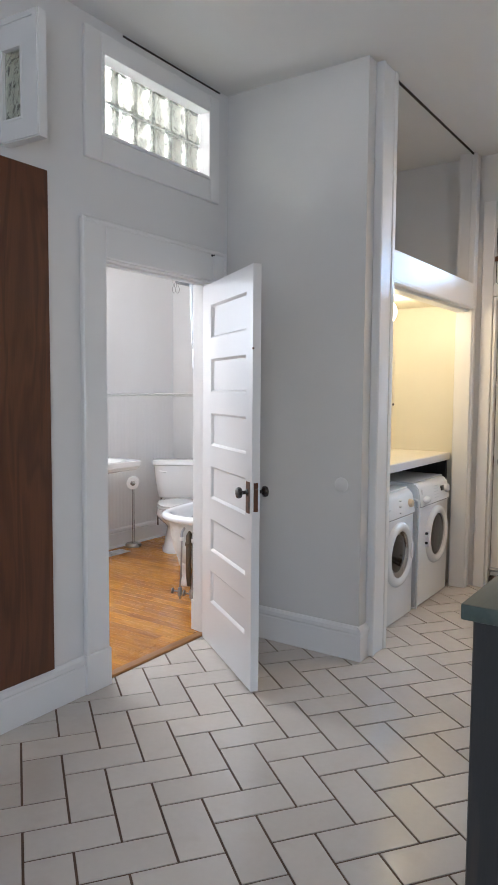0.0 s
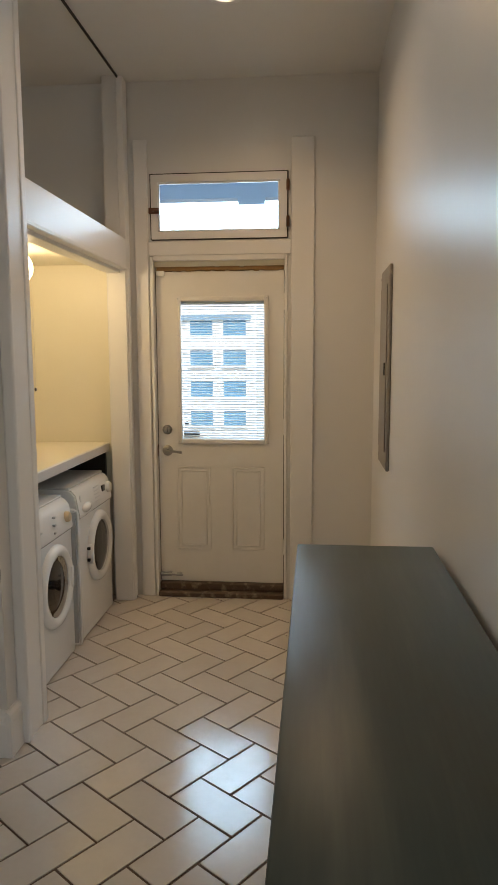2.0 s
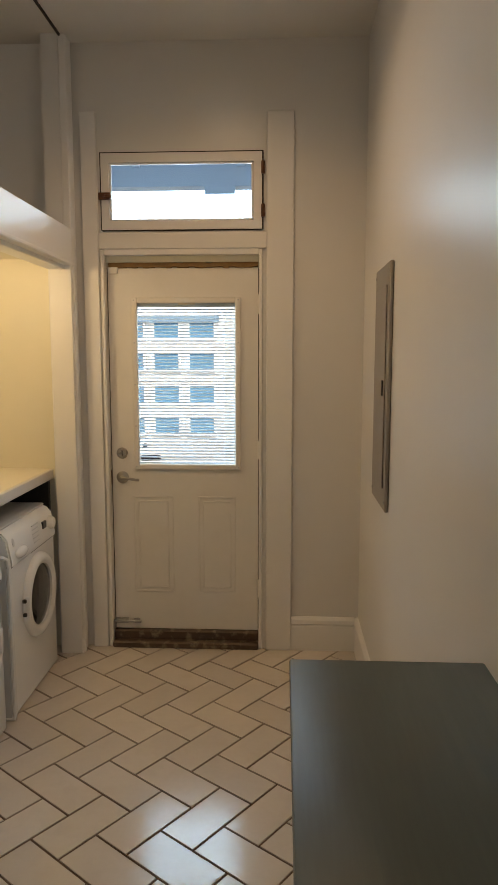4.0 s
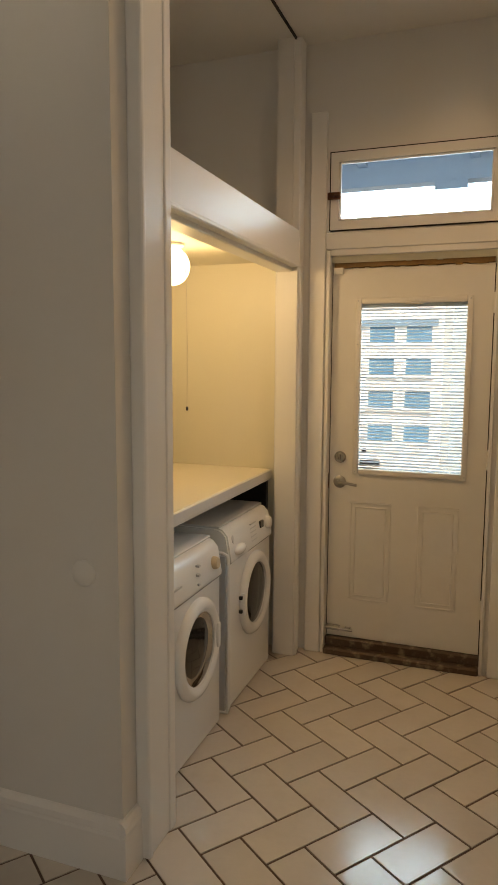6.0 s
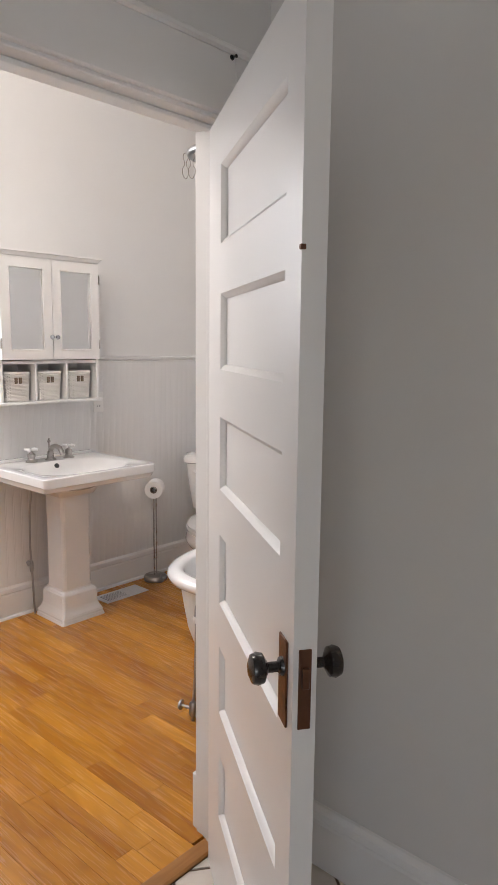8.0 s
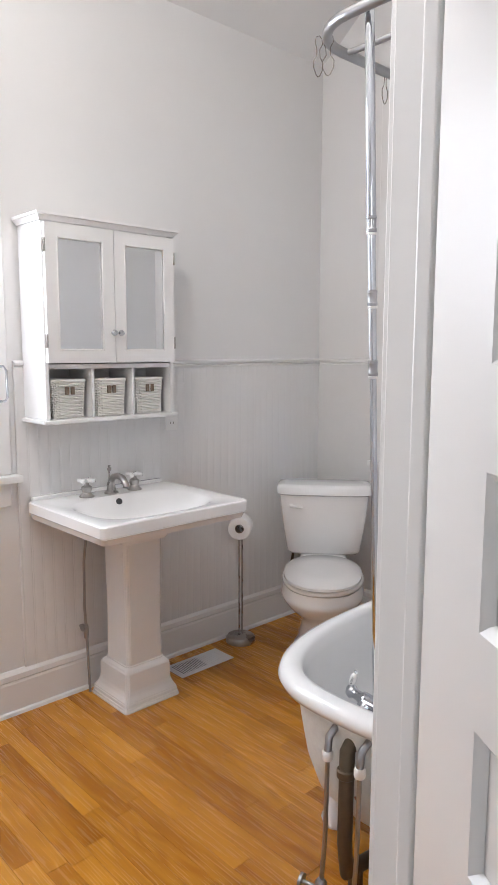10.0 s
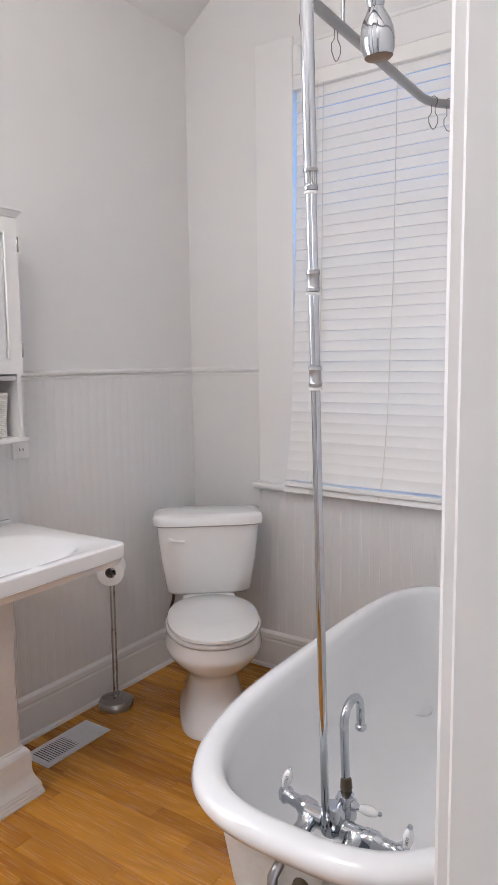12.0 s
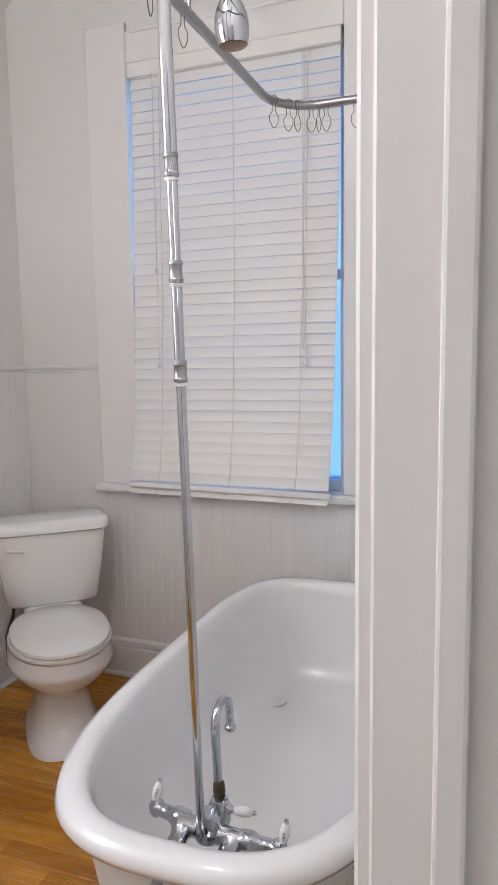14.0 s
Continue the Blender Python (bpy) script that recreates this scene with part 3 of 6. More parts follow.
part("blind_rail", boxes((gx0 + 0.004, gx1 - 0.004, LY0 + 0.012, LY0 + 0.030, gz1 - 0.022, gz1 - 0.002), bevel=0.002), MINISLAT, bd)
mini = bmesh.new()
ring_loft(mini, [[Vector((x, y, z)) for y, z in ((-0.0062, -0.0038), (0.0, 0.0002), (0.0062, 0.0028), (0.0062, 0.0034), (0.0, 0.0008), (-0.0062, -0.0032))] for x in (gx0 + 0.004, gx1 - 0.004)])
mini_mesh = finish(mini, "blind_slat", MINISLAT, 60)
for k in range(51):
    o = new("blind_slat", mini_mesh)
    o.parent = bd
    o.location = (0, LY0 + 0.021, gz0 + 0.008 + k * 0.01645)
st = bmesh.new()
lathe(st, [(0.0, 0.0), (0.013, 0.0), (0.013, 0.004), (0.0, 0.005)], 18, aim((-1.216, LY1 - 0.008, 1.116), (-1.216, 0, 1.116)))
part("round_sticker", st, DARKBLUE, bd, "dark round sticker on the glass")
part("sticker", boxes((-1.238, -1.132, LY1 - 0.012, LY1 - 0.009, 1.030, 1.064)), DARKBLUE, bd, "dark oblong sticker on the glass", smooth=None)
part("blind_operator", boxes((-1.02, -0.93, LY0 - 0.002, LY0 + 0.004, gz1 - 0.010, gz1 - 0.003), bevel=0.001), LAMINATE, bd)
ds = bmesh.new()
lathe(ds, [(0.0, 0), (0.030, 0), (0.031, 0.006), (0.024, 0.012), (0.022, 0.016), (0.0, 0.017)], 24, aim((-1.335, LY0, 1.078), (-1.335, 0, 1.078)))
box(ds, -1.339, -1.331, LY0 - 0.032, LY0 - 0.012, 1.062, 1.094, bevel=0.003)
part("deadbolt", ds, NICKEL, bd, "brushed nickel deadbolt")
lv = bmesh.new()
lathe(lv, [(0.0, 0), (0.033, 0), (0.034, 0.006), (0.026, 0.011), (0.012, 0.014), (0.011, 0.045), (0.0, 0.046)], 24, aim((-1.335, LY0, 0.945), (-1.335, 0, 0.945)))
tube(lv, [(-1.335, LY0 - 0.042, 0.945), (-1.315, LY0 - 0.046, 0.946), (-1.285, LY0 - 0.047, 0.943), (-1.255, LY0 - 0.046, 0.938), (-1.236, LY0 - 0.044, 0.937)], 0.0075, 10)
part("lever_handle", lv, NICKEL, bd, "brushed nickel lever handle")
part("strike_plate", boxes((-1.404, -1.394, LY0 - 0.004, LY0 + 0.02, 0.905, 0.985), bevel=0.001), RUST, bd, "worn bronze strike plate")
for z in (1.87, 1.10, 0.33):
    hb = bmesh.new()
    rod(hb, (-0.594, LY0 - 0.006, z - 0.05), (-0.594, LY0 - 0.006, z + 0.05), 0.006)
    box(hb, -0.612, -0.594, LY0 - 0.003, LY0 + 0.002, z - 0.05, z + 0.05)
    part("hinge", hb, STEELDOOR, bd)
ks = bmesh.new()
box(ks, -1.392, -1.318, LY0 - 0.016, LY0 + 0.001, 0.120, 0.150, bevel=0.003)
rod(ks, (-1.40, LY0 - 0.022, 0.138), (-1.245, LY0 - 0.022, 0.133), 0.007)
box(ks, -1.29, -1.255, LY0 - 0.014, LY0 + 0.001, 0.122, 0.145, bevel=0.002)
part("foot_bolt", ks, GALV, bd, "metal foot bolt at the door's lower corner")
ct = bmesh.new()
box(ct, -1.385, -1.335, LY0 - 0.022, LY0 + 0.001, 2.030, 2.062, bevel=0.003)
part("alarm_contact", ct, PLATE, bd, "small white alarm contact")
# dark filler boxes stand for the shade in the gaps round the leaf
part("edge_gap", boxes((lx1, -0.5925, LY0 + 0.010, LY1 - 0.004, lz0, lz1), (-1.3975, lx0, LY0 + 0.010, LY1 - 0.004, lz0, lz1)), CRACK, bd, smooth=None)
part("sweep_gap", boxes((lx0, lx1, LY0 + 0.006, LY1 - 0.004, 0.075, 0.089)), DARK, bd)

# transom sash
tw = thing("window_transom", "white transom sash with clear glass above the back door", "window", kind="structure")
sx0, sx1, sz0, sz1 = -1.402, -0.578, 2.246, 2.624
qx0, qx1, qz0, qz1 = -1.362, -0.620, 2.290, 2.578
sash = wall_panels(bmesh.new(), "y", HY - 0.012, HY + 0.03, sx0, sx1, sz0, sz1, [(qx0, qx1, qz0, qz1)])
part("window_frame", sash, TRIM, tw, smooth=None)
part("glazing_bead", boxes((qx0, qx0 + 0.012, HY - 0.006, HY + 0.01, qz0, qz1), (qx1 - 0.012, qx1, HY - 0.006, HY + 0.01, qz0, qz1), (qx0, qx1, HY - 0.006, HY + 0.01, qz0, qz0 + 0.010), (qx0, qx1, HY - 0.006, HY + 0.01, qz1 - 0.010, qz1), bevel=0.003), TRIM, tw)
g = part("pane", boxes((qx0, qx1, HY + 0.008, HY + 0.012, qz0, qz1)), GLASS, tw, smooth=None)
g.visible_shadow = False
# dark strips fill the gap round the sash and paint its shade
part("shadow_gap", boxes((sx0 - 0.007, sx1 + 0.007, HY - 0.005, HY + 0.02, sz1, sz1 + 0.007), (sx0 - 0.007, sx0, HY - 0.005, HY + 0.02, sz0, sz1), (sx1, sx1 + 0.0075, HY - 0.005, HY + 0.02, sz0, sz1), (sx0, sx1, HY - 0.005, HY + 0.02, sz0 - 0.0055, sz0)), CRACK, tw)
lt = bmesh.new()
box(lt, -1.415, -1.352, HY - 0.024, HY - 0.012, 2.395, 2.43, bevel=0.002)
rod(lt, (-1.385, HY - 0.024, 2.413), (-1.385, HY - 0.042, 2.413), 0.008)
rod(lt, (-1.385, HY - 0.034, 2.413), (-1.345, HY - 0.034, 2.410), 0.006)
part("latch", lt, RUST, tw, "worn bronze transom latch")
for z in (2.545, 2.335):
    hb = bmesh.new()
    rod(hb, (-0.572, HY - 0.022, z - 0.032), (-0.572, HY - 0.022, z + 0.032), 0.007)
    box(hb, -0.582, -0.562, HY - 0.022, HY - 0.012, z - 0.03, z + 0.03)
    part("hinge", hb, RUST, tw, "worn bronze hinge")

# recessed ceiling light
can = thing("recessed_light", "round recessed ceiling light, switched on, white trim", "ceiling light", pose(-0.82, 4.155, CEIL))
bm = bmesh.new()
n = 32
ring_loft(bm, [[Vector((r * math.cos(2 * math.pi * i / n), r * math.sin(2 * math.pi * i / n), z)) for i in range(n)] for r, z in ((0.095, 0.0), (0.095, -0.006), (0.068, -0.009), (0.060, -0.002), (0.095, 0.0))], False, False)
part("trim_ring", bm, TRIM, can)
bm = bmesh.new()
lathe(bm, [(0.062, -0.003), (0.05, -0.006), (0.02, -0.008)], 24)
part("bulb", bm, CANGLOW, can, "glowing bulb").visible_shadow = False

# breaker panel on the right wall
pb = thing("breaker_panel", "tall narrow metal breaker panel cover fixed to the wall", "breaker panel", pose(-0.052, 4.345, 1.475))
part("cover", boxes((-0.014, 0.002, -0.195, 0.195, -0.485, 0.485), bevel=0.004), PANELGREY, pb)
part("door", boxes((-0.020, -0.014, -0.14, 0.15, -0.40, 0.40), bevel=0.003), PANELGREY, pb)
part("latch", boxes((-0.026, -0.020, -0.12, -0.10, -0.03, 0.03), bevel=0.001), DARK, pb)
for y in (-0.175, 0.175):
    for z in (-0.45, 0, 0.45):
        sc = bmesh.new()
        lathe(sc, [(0.006, 0), (0.005, 0.003), (0, 0.004)], 8, aim((-0.014, y, z), (-0.09, y, z)))
        part("screw", sc, GALV, pb)

# covered blank plate painted over on the wall beside the laundry
bp = bmesh.new()
lathe(bp, [(0.041, 0.0), (0.040, 0.003), (0.036, 0.006), (0.0, 0.008)], 32)
tagged(part("blank_plate", bp, WALL, m=aim((-1.692, 3.2702, 0.950), (-1.692, 2, 0.950))), "round blank cover plate painted over white on the wall", "cover plate")

# long narrow table
tb = thing("console_table", "long narrow black-stained wooden table against the wall", "table", pose(0, 0, 0))
tx0, tx1, ty0, ty1, tz = -0.450, -0.068, 1.384, 2.788, 1.006
part("tabletop", boxes((tx0, tx1, ty0, ty1, tz - 0.036, tz), bevel=0.005, segments=2), TABLE, tb)
for y0 in (ty0 + 0.02, ty1 - 0.09):
    for x0 in (tx0 + 0.022, tx1 - 0.092):
        part("leg", boxes((x0, x0 + 0.07, y0, y0 + 0.07, 0, tz - 0.036), bevel=0.004), TABLELEG, tb)
part("apron", boxes((tx0 + 0.03, tx0 + 0.05, ty0 + 0.09, ty1 - 0.09, tz - 0.11, tz - 0.036), bevel=0.002), TABLELEG, tb)
part("apron", boxes((tx1 - 0.05, tx1 - 0.03, ty0 + 0.09, ty1 - 0.09, tz - 0.11, tz - 0.036), bevel=0.002), TABLELEG, tb)
for y0 in (ty0 + 0.03, ty1 - 0.07):
    part("stretcher", boxes((tx0 + 0.092, tx1 - 0.092, y0, y0 + 0.04, 0.675, 0.725), bevel=0.003), TABLELEG, tb)
part("shelf", boxes((tx0 + 0.03, tx1 - 0.03, ty0 + 0.07, ty1 - 0.05, 0.726, 0.746), bevel=0.003), TABLE, tb)

# dark wood panel beside the bathroom door
dp = thing("wood_panel", "tall dark brown veneered panel fixed on the wall above the baseboard", "wall panel")
part("board", boxes((WX1 + 0.002, WX1 + 0.028, 1.05, 1.938, 0.192, 2.392), bevel=0.003), BROWN, dp)
# swung-open transom sash above it
ts = thing("window_transom_open", "small white transom sash with obscured glass, swung open", "window", pose(-2.247, 1.76, 0, 0, 0, 4), kind="structure")
part("window_frame", wall_panels(bmesh.new(), "y", -0.02, 0.02, -0.222, 0.0, 2.440, 2.92, [(-0.205, -0.094, 2.528, 2.800)]), TRIM, ts, smooth=None)
part("glazing_bead", boxes((-0.100, -0.094, -0.024, 0.024, 2.522, 2.806), (-0.205, -0.100, -0.024, 0.024, 2.522, 2.530), (-0.205, -0.100, -0.024, 0.024, 2.798, 2.806), (-0.222, -0.004, -0.026, 0.020, 2.896, 2.918), (-0.026, -0.004, -0.026, 0.020, 2.444, 2.896), (-0.222, -0.026, -0.026, 0.020, 2.444, 2.466)), TRIM, ts, smooth=None)
g = part("pane", boxes((-0.205, -0.094, -0.006, 0.006, 2.528, 2.800)), BLOCK, ts, smooth=None)
g.visible_shadow = False


# ---- laundry alcove ----
ctop = thing("laundry_counter", "cream laminate counter over the washing machines", "counter")
part("worktop", boxes((WX1 + 0.021, -1.712, 3.381, 5.089, 0.962, 1.0), bevel=0.004), LAMINATE, ctop)
part("front_edge", boxes((-1.716, -1.700, 3.381, 5.089, 0.945, 0.998), bevel=0.004), LAMEDGE, ctop, "grey painted front edge")
part("upright", boxes((WX1 + 0.03, -1.72, 5.055, 5.087, 0, 0.962), bevel=0.002), DARK, ctop, "dark end board")

gl = thing("globe_lamp", "white glass globe ceiling lamp with pull cord, switched on", "ceiling lamp", pose(-1.95, 4.40, 2.10))
bm = bmesh.new()
lathe(bm, [(0.0, 0.0), (0.052, 0.0), (0.054, -0.012), (0.045, -0.020), (0.036, -0.022), (0.036, -0.034), (0.0, -0.034)], 24)
part("holder", bm, PLATE, gl)
bm = bmesh.new()
bmesh.ops.create_uvsphere(bm, u_segments=32, v_segments=18, radius=0.078)
bmesh.ops.scale(bm, vec=(1, 1, 1.08), verts=bm.verts[:])
bmesh.ops.translate(bm, vec=(0, 0, -0.100), verts=bm.verts[:])
part("globe", bm, GLOBE, gl, "glowing opal glass globe").visible_shadow = False
bm = bmesh.new()
tube(bm, [(0.062, -0.02, -0.02), (0.082, -0.03, -0.16), (0.086, -0.033, -0.45), (0.084, -0.034, -0.72)], 0.0016, 6)
part("pull_cord", bm, CORD, gl)
bm = bmesh.new()
lathe(bm, [(0.0, 0), (0.005, 0.004), (0.006, 0.014), (0.002, 0.02)], 10, pose(0.084, -0.034, -0.742))
part("cord_knob", bm, DARK, gl)


def machine(name, label, y0, front, dial, height, tub_y, tub_z):
    """A front-loading machine that faces +x, 0.58 wide and deep."""
    t = thing(name, label, "washing machine", pose(front, y0, 0), group="laundry machines")
    w, d, h = 0.585, 0.56, height
    side = []
    body = bmesh.new()
    r = 0.022
    for z in (0.012, 0.05, h - 0.17):
        side.append([Vector((x, y, z)) for x, y in ((-d, 0.006), (-r, 0.0), (-r * 0.3, r * 0.3), (0, r), (0, w - r), (-r * 0.3, w - r * 0.3), (-r, w), (-d, w - 0.006))])
    ring_loft(body, side)
    part("body", body, APPLIANCE, t)
    head = bmesh.new()
    prof = [(-d, h - 0.166), (0.004, h - 0.166), (0.006, h - 0.150), (-0.012, h - 0.045), (-0.035, h - 0.018), (-0.06, h - 0.010), (-d, h - 0.010)]
    ring_loft(head, [[Vector((x, y, z)) for x, z in prof] for y in (0.001, w - 0.001)])
    bmesh.ops.bevel(head, geom=[e for e in head.edges if abs(e.verts[0].co.y - e.verts[1].co.y) < 0.01], offset=0.008, segments=2, affect="EDGES")
    part("control_panel", head, APPLIANCE, t)
    part("lid", boxes((-d, -0.05, 0.0, w, h - 0.012, h), bevel=0.006, segments=2), APPLIANCE_GREY if dial == "far" else APPLIANCE, t)
    # dark strip paints the shade in the seam under the control panel
    part("panel_gap", boxes((-0.02, 0.001, 0.004, w - 0.004, h - 0.171, h - 0.166)), CRACK, t)
    door = part("door_ring", lathe_door(tub_y, tub_z, 0.205, 0.148), APPLIANCE, t, "white round door rim")
    gm = bmesh.new()
    lathe(gm, [(0.150, 0.006), (0.140, 0.010), (0.10, 0.014), (0.05, 0.0165), (0.0, 0.017)], 36, aim((0, tub_y, tub_z), (1, tub_y, tub_z)))
    if dial == "near":
        gm.free()
        gm = bmesh.new()
        lathe(gm, [(0.122, 0.003), (0.10, 0.006), (0.05, 0.009), (0.0, 0.010)], 36, aim((0, tub_y - 0.014, tub_z + 0.012), (1, tub_y - 0.014, tub_z + 0.012)))
        dm_ = bmesh.new()
        lathe(dm_, [(0.150, 0.012), (0.142, 0.010), (0.128, 0.004), (0.100, 0.0015)], 40, aim((0, tub_y, tub_z), (1, tub_y, tub_z)), cap=False)
        part("drum_rim", dm_, CHROME, door, "shiny steel drum rim")
    part("door_glass", gm, DOORGLASS, door, "dark curved door glass")
    hm = bmesh.new()
    side_y = tub_y + 0.165 if dial == "near" else tub_y - 0.19
    box(hm, 0.008, 0.034, side_y - 0.014, side_y + 0.014, tub_z - 0.055, tub_z + 0.055, bevel=0.008, segments=2)
    part("door_latch", hm, APPLIANCE, door)
    km = bmesh.new()
    if dial == "near":
        lathe(km, [(0.0, 0), (0.028, 0.0), (0.026, 0.020), (0.020, 0.027), (0.0, 0.028)], 24, aim((-0.008, w - 0.075, h - 0.098), (1, w - 0.075, h - 0.06)))
        part("dial", km, KNOB_TAN, t, "yellowed tan dial")
        for z in (h - 0.062, h - 0.10, h - 0.138):
            part("button", boxes((-0.006, 0.012, w - 0.258, w - 0.240, z - 0.005, z + 0.005), bevel=0.002), APPLIANCE_GREY, t)
        part("marks", boxes((-0.004, 0.0035, 0.12, 0.19, h - 0.105, h - 0.098)), APPLIANCE_GREY, t)
    else:
        lathe(km, [(0.0, 0), (0.034, 0.0), (0.032, 0.020), (0.024, 0.028), (0.0, 0.029)], 24, aim((-0.008, w - 0.060, h - 0.09), (1, w - 0.06, h - 0.05)))
        part("dial", km, APPLIANCE, t, "white dial")
        part("display", boxes((-0.01, 0.002, w - 0.165, w - 0.120, h - 0.10, h - 0.065), bevel=0.001), DARK, t, "dark display window")
        for k in range(5):
            part("mark", boxes((-0.004, 0.0045 - 0.0035 * k, w - 0.30, w - 0.22, h - 0.135 + k * 0.02, h - 0.130 + k * 0.02)), APPLIANCE_GREY, t, smooth=None)
        dm = bmesh.new()
        bmesh.ops.create_uvsphere(dm, u_segments=24, v_segments=12, radius=1.0)
        bmesh.ops.scale(dm, vec=(0.024, 0.070, 0.026), verts=dm.verts[:])
        bmesh.ops.translate(dm, vec=(0.0, 0.125, h - 0.128), verts=dm.verts[:])
        part("drawer_handle", dm, APPLIANCE, t)
        part("drawer_seam", boxes((-0.004, 0.0065, 0.012, 0.225, h - 0.1665, h - 0.163)), APPLIANCE_GREY, t, smooth=None)
        bd_ = bmesh.new()
        lathe(bd_, [(0.0, 0.0), (0.020, 0.0), (0.019, 0.003), (0.0, 0.0035)], 20, aim((-0.009, 0.060, h - 0.070), (1, 0.060, h + 0.09)) @ Matrix.Diagonal((0.6, 1.0, 1.0, 1.0)))
        part("badge", bd_, APPLIANCE_GREY, t, "small grey oval badge")
        for z in (tub_z + 0.035, tub_z - 0.03):
            part("hinge_cap", boxes((0.003, 0.02, tub_y - 0.216, tub_y - 0.200, z - 0.008, z + 0.008), bevel=0.002), DARK, t)
    for x in (-0.05, -d + 0.05):
        for y in (0.05, w - 0.05):
            fm = bmesh.new()
            rod(fm, (x, y, 0), (x, y, 0.02), 0.018)
            part("foot", fm, DARK, t)
    return t


def lathe_door(y, z, r1, r0):
    bm = bmesh.new()
    lathe(bm, [(r0, -0.01), (r0, 0.018), (r0 + 0.012, 0.026), ((r0 + r1) / 2, 0.030), (r1 - 0.010, 0.022), (r1, 0.008), (r1, -0.004)], 48, aim((0, y, z), (1, y, z)), cap=False)
    return bm


machine("clothes_dryer", "white front-loading dryer with a tan dial under the counter", 3.655, -1.648, "near", 0.835, 0.325, 0.435)
machine("washing_machine", "white front-loading washing machine with a round dark door", 4.335, -1.648, "far", 0.850, 0.325, 0.455)
gs = thing("gap_strip", "thin white upright frame standing between the two machines", "filler strip")
bm = bmesh.new()
tube(bm, [(-1.80, 4.295, 0.74), (-1.66, 4.295, 0.74), (-1.642, 4.295, 0.73), (-1.638, 4.295, 0.70), (-1.634, 4.290, 0.04), (-1.640, 4.290, 0.012), (-1.68, 4.290, 0.009)], 0.009, 8)
part("rail", bm, APPLIANCE, gs)
part("infill", boxes((-1.90, -1.650, 4.285, 4.298, 0.012, 0.73)), APPLIANCE_GREY, gs)


# ---- bathroom door, open into the hall ----
hinge, edge = Vector((-2.448, 3.076, 0)), Vector((-1.792, 2.622, 0))
L = (edge - hinge).length
ang = math.degrees(math.atan2(edge.y - hinge.y, edge.x - hinge.x))
dr = thing("door_bathroom", "open white six-panel wooden door with black knobs", "door", pose(hinge.x, hinge.y, 0, 0, 0, ang), kind="structure")
TH = 0.040
ST = 0.155
SB = 0.088
panels = [(0.265 + 0.2955 * k, 0.265 + 0.2955 * k + 0.180) for k in range(6)]
slab = wall_panels(bmesh.new(), "y", -TH, 0.0, 0.0, L, 0.012, 2.040, [(ST, L - SB, a, b) for a, b in panels])
part("door_frame", slab, DOORPAINT, dr, smooth=None)
for a, b in panels:
    pm = boxes((ST - 0.002, L - SB + 0.002, -TH / 2 - 0.006, -TH / 2 + 0.006, a - 0.002, b + 0.002))
    part("panel", pm, DOORPAINT, dr, smooth=None)
    for s, y in ((-1, -TH), (1, 0.0)):
        mm = bmesh.new()
        d = 0.0132 * -s
        for (p, q) in (((ST, a), (L - SB, a)), ((L - SB, a), (L - SB, b)), ((L - SB, b), (ST, b)), ((ST, b), (ST, a))):
            inward = Vector((-(q[1] - p[1]), 0, q[0] - p[0])).normalized()
            P, Q = Vector((p[0], y, p[1])), Vector((q[0], y, q[1]))
            ring_loft(mm, [[c + inward * o + Vector((0, t, 0)) for o, t in ((0.0, 0.0), (0.0, d), (0.012, d), (0.009, d * 0.5), (0.003, d * 0.25))] for c in (P, Q)])
        part("panel_moulding", mm, DOORPAINT, dr)
KZ = 0.972
for s, y in ((-1, -TH), (1, 0.0)):
    pl = boxes((L - 0.073, L - 0.027, min(y, y + s * 0.004), max(y, y + s * 0.004), KZ - 0.100, KZ + 0.052), bevel=0.0015)
    plate = part("lock_plate", pl, RUST, dr, "worn bronze back plate")
    kn = bmesh.new()
    lathe(kn, [(0.0, 0.0), (0.017, 0.0), (0.015, 0.006), (0.009, 0.009), (0.009, 0.026), (0.014, 0.029), (0.025, 0.035), (0.0275, 0.045), (0.024, 0.054), (0.012, 0.059), (0.0, 0.060)], 28, aim((L - 0.050, y + s * 0.003, KZ), (L - 0.050, y + s, KZ)))
    part("knob", kn, IRON, plate, "black oval knob")
part("latch_plate", boxes((L - 0.001, L + 0.002, -TH / 2 - 0.011, -TH / 2 + 0.011, KZ - 0.088, KZ + 0.050), (L, L + 0.010, -TH / 2 - 0.006, -TH / 2 + 0.006, KZ - 0.015, KZ + 0.02), bevel=0.0012), RUST, dr, "rusted mortise lock plate")
part("edge_catch", boxes((L - 0.004, L + 0.004, -TH - 0.003, -TH + 0.006, 1.648, 1.656), bevel=0.001), RUST, dr, "small bronze catch")
for z in (1.80, 1.05, 0.25):
    hb = bmesh.new()
    rod(hb, (-0.006, 0.006, z - 0.05), (-0.006, 0.006, z + 0.05), 0.007)
    part("hinge", hb, DOORPAINT, dr)
# old hook on the head casing
hk = bmesh.new()
lathe(hk, [(0.007, 0), (0.006, 0.003), (0.003, 0.004), (0.003, 0.012), (0.005, 0.016), (0.0, 0.02)], 14, aim((WX1 + 0.02, 3.10, 2.222), (0, 3.10, 2.222)))
tagged(part("hook", hk, IRON), "small dark iron hook on the door casing", "hook")


# ---- bathroom: wainscot and windows ----
RAIL = 1.392


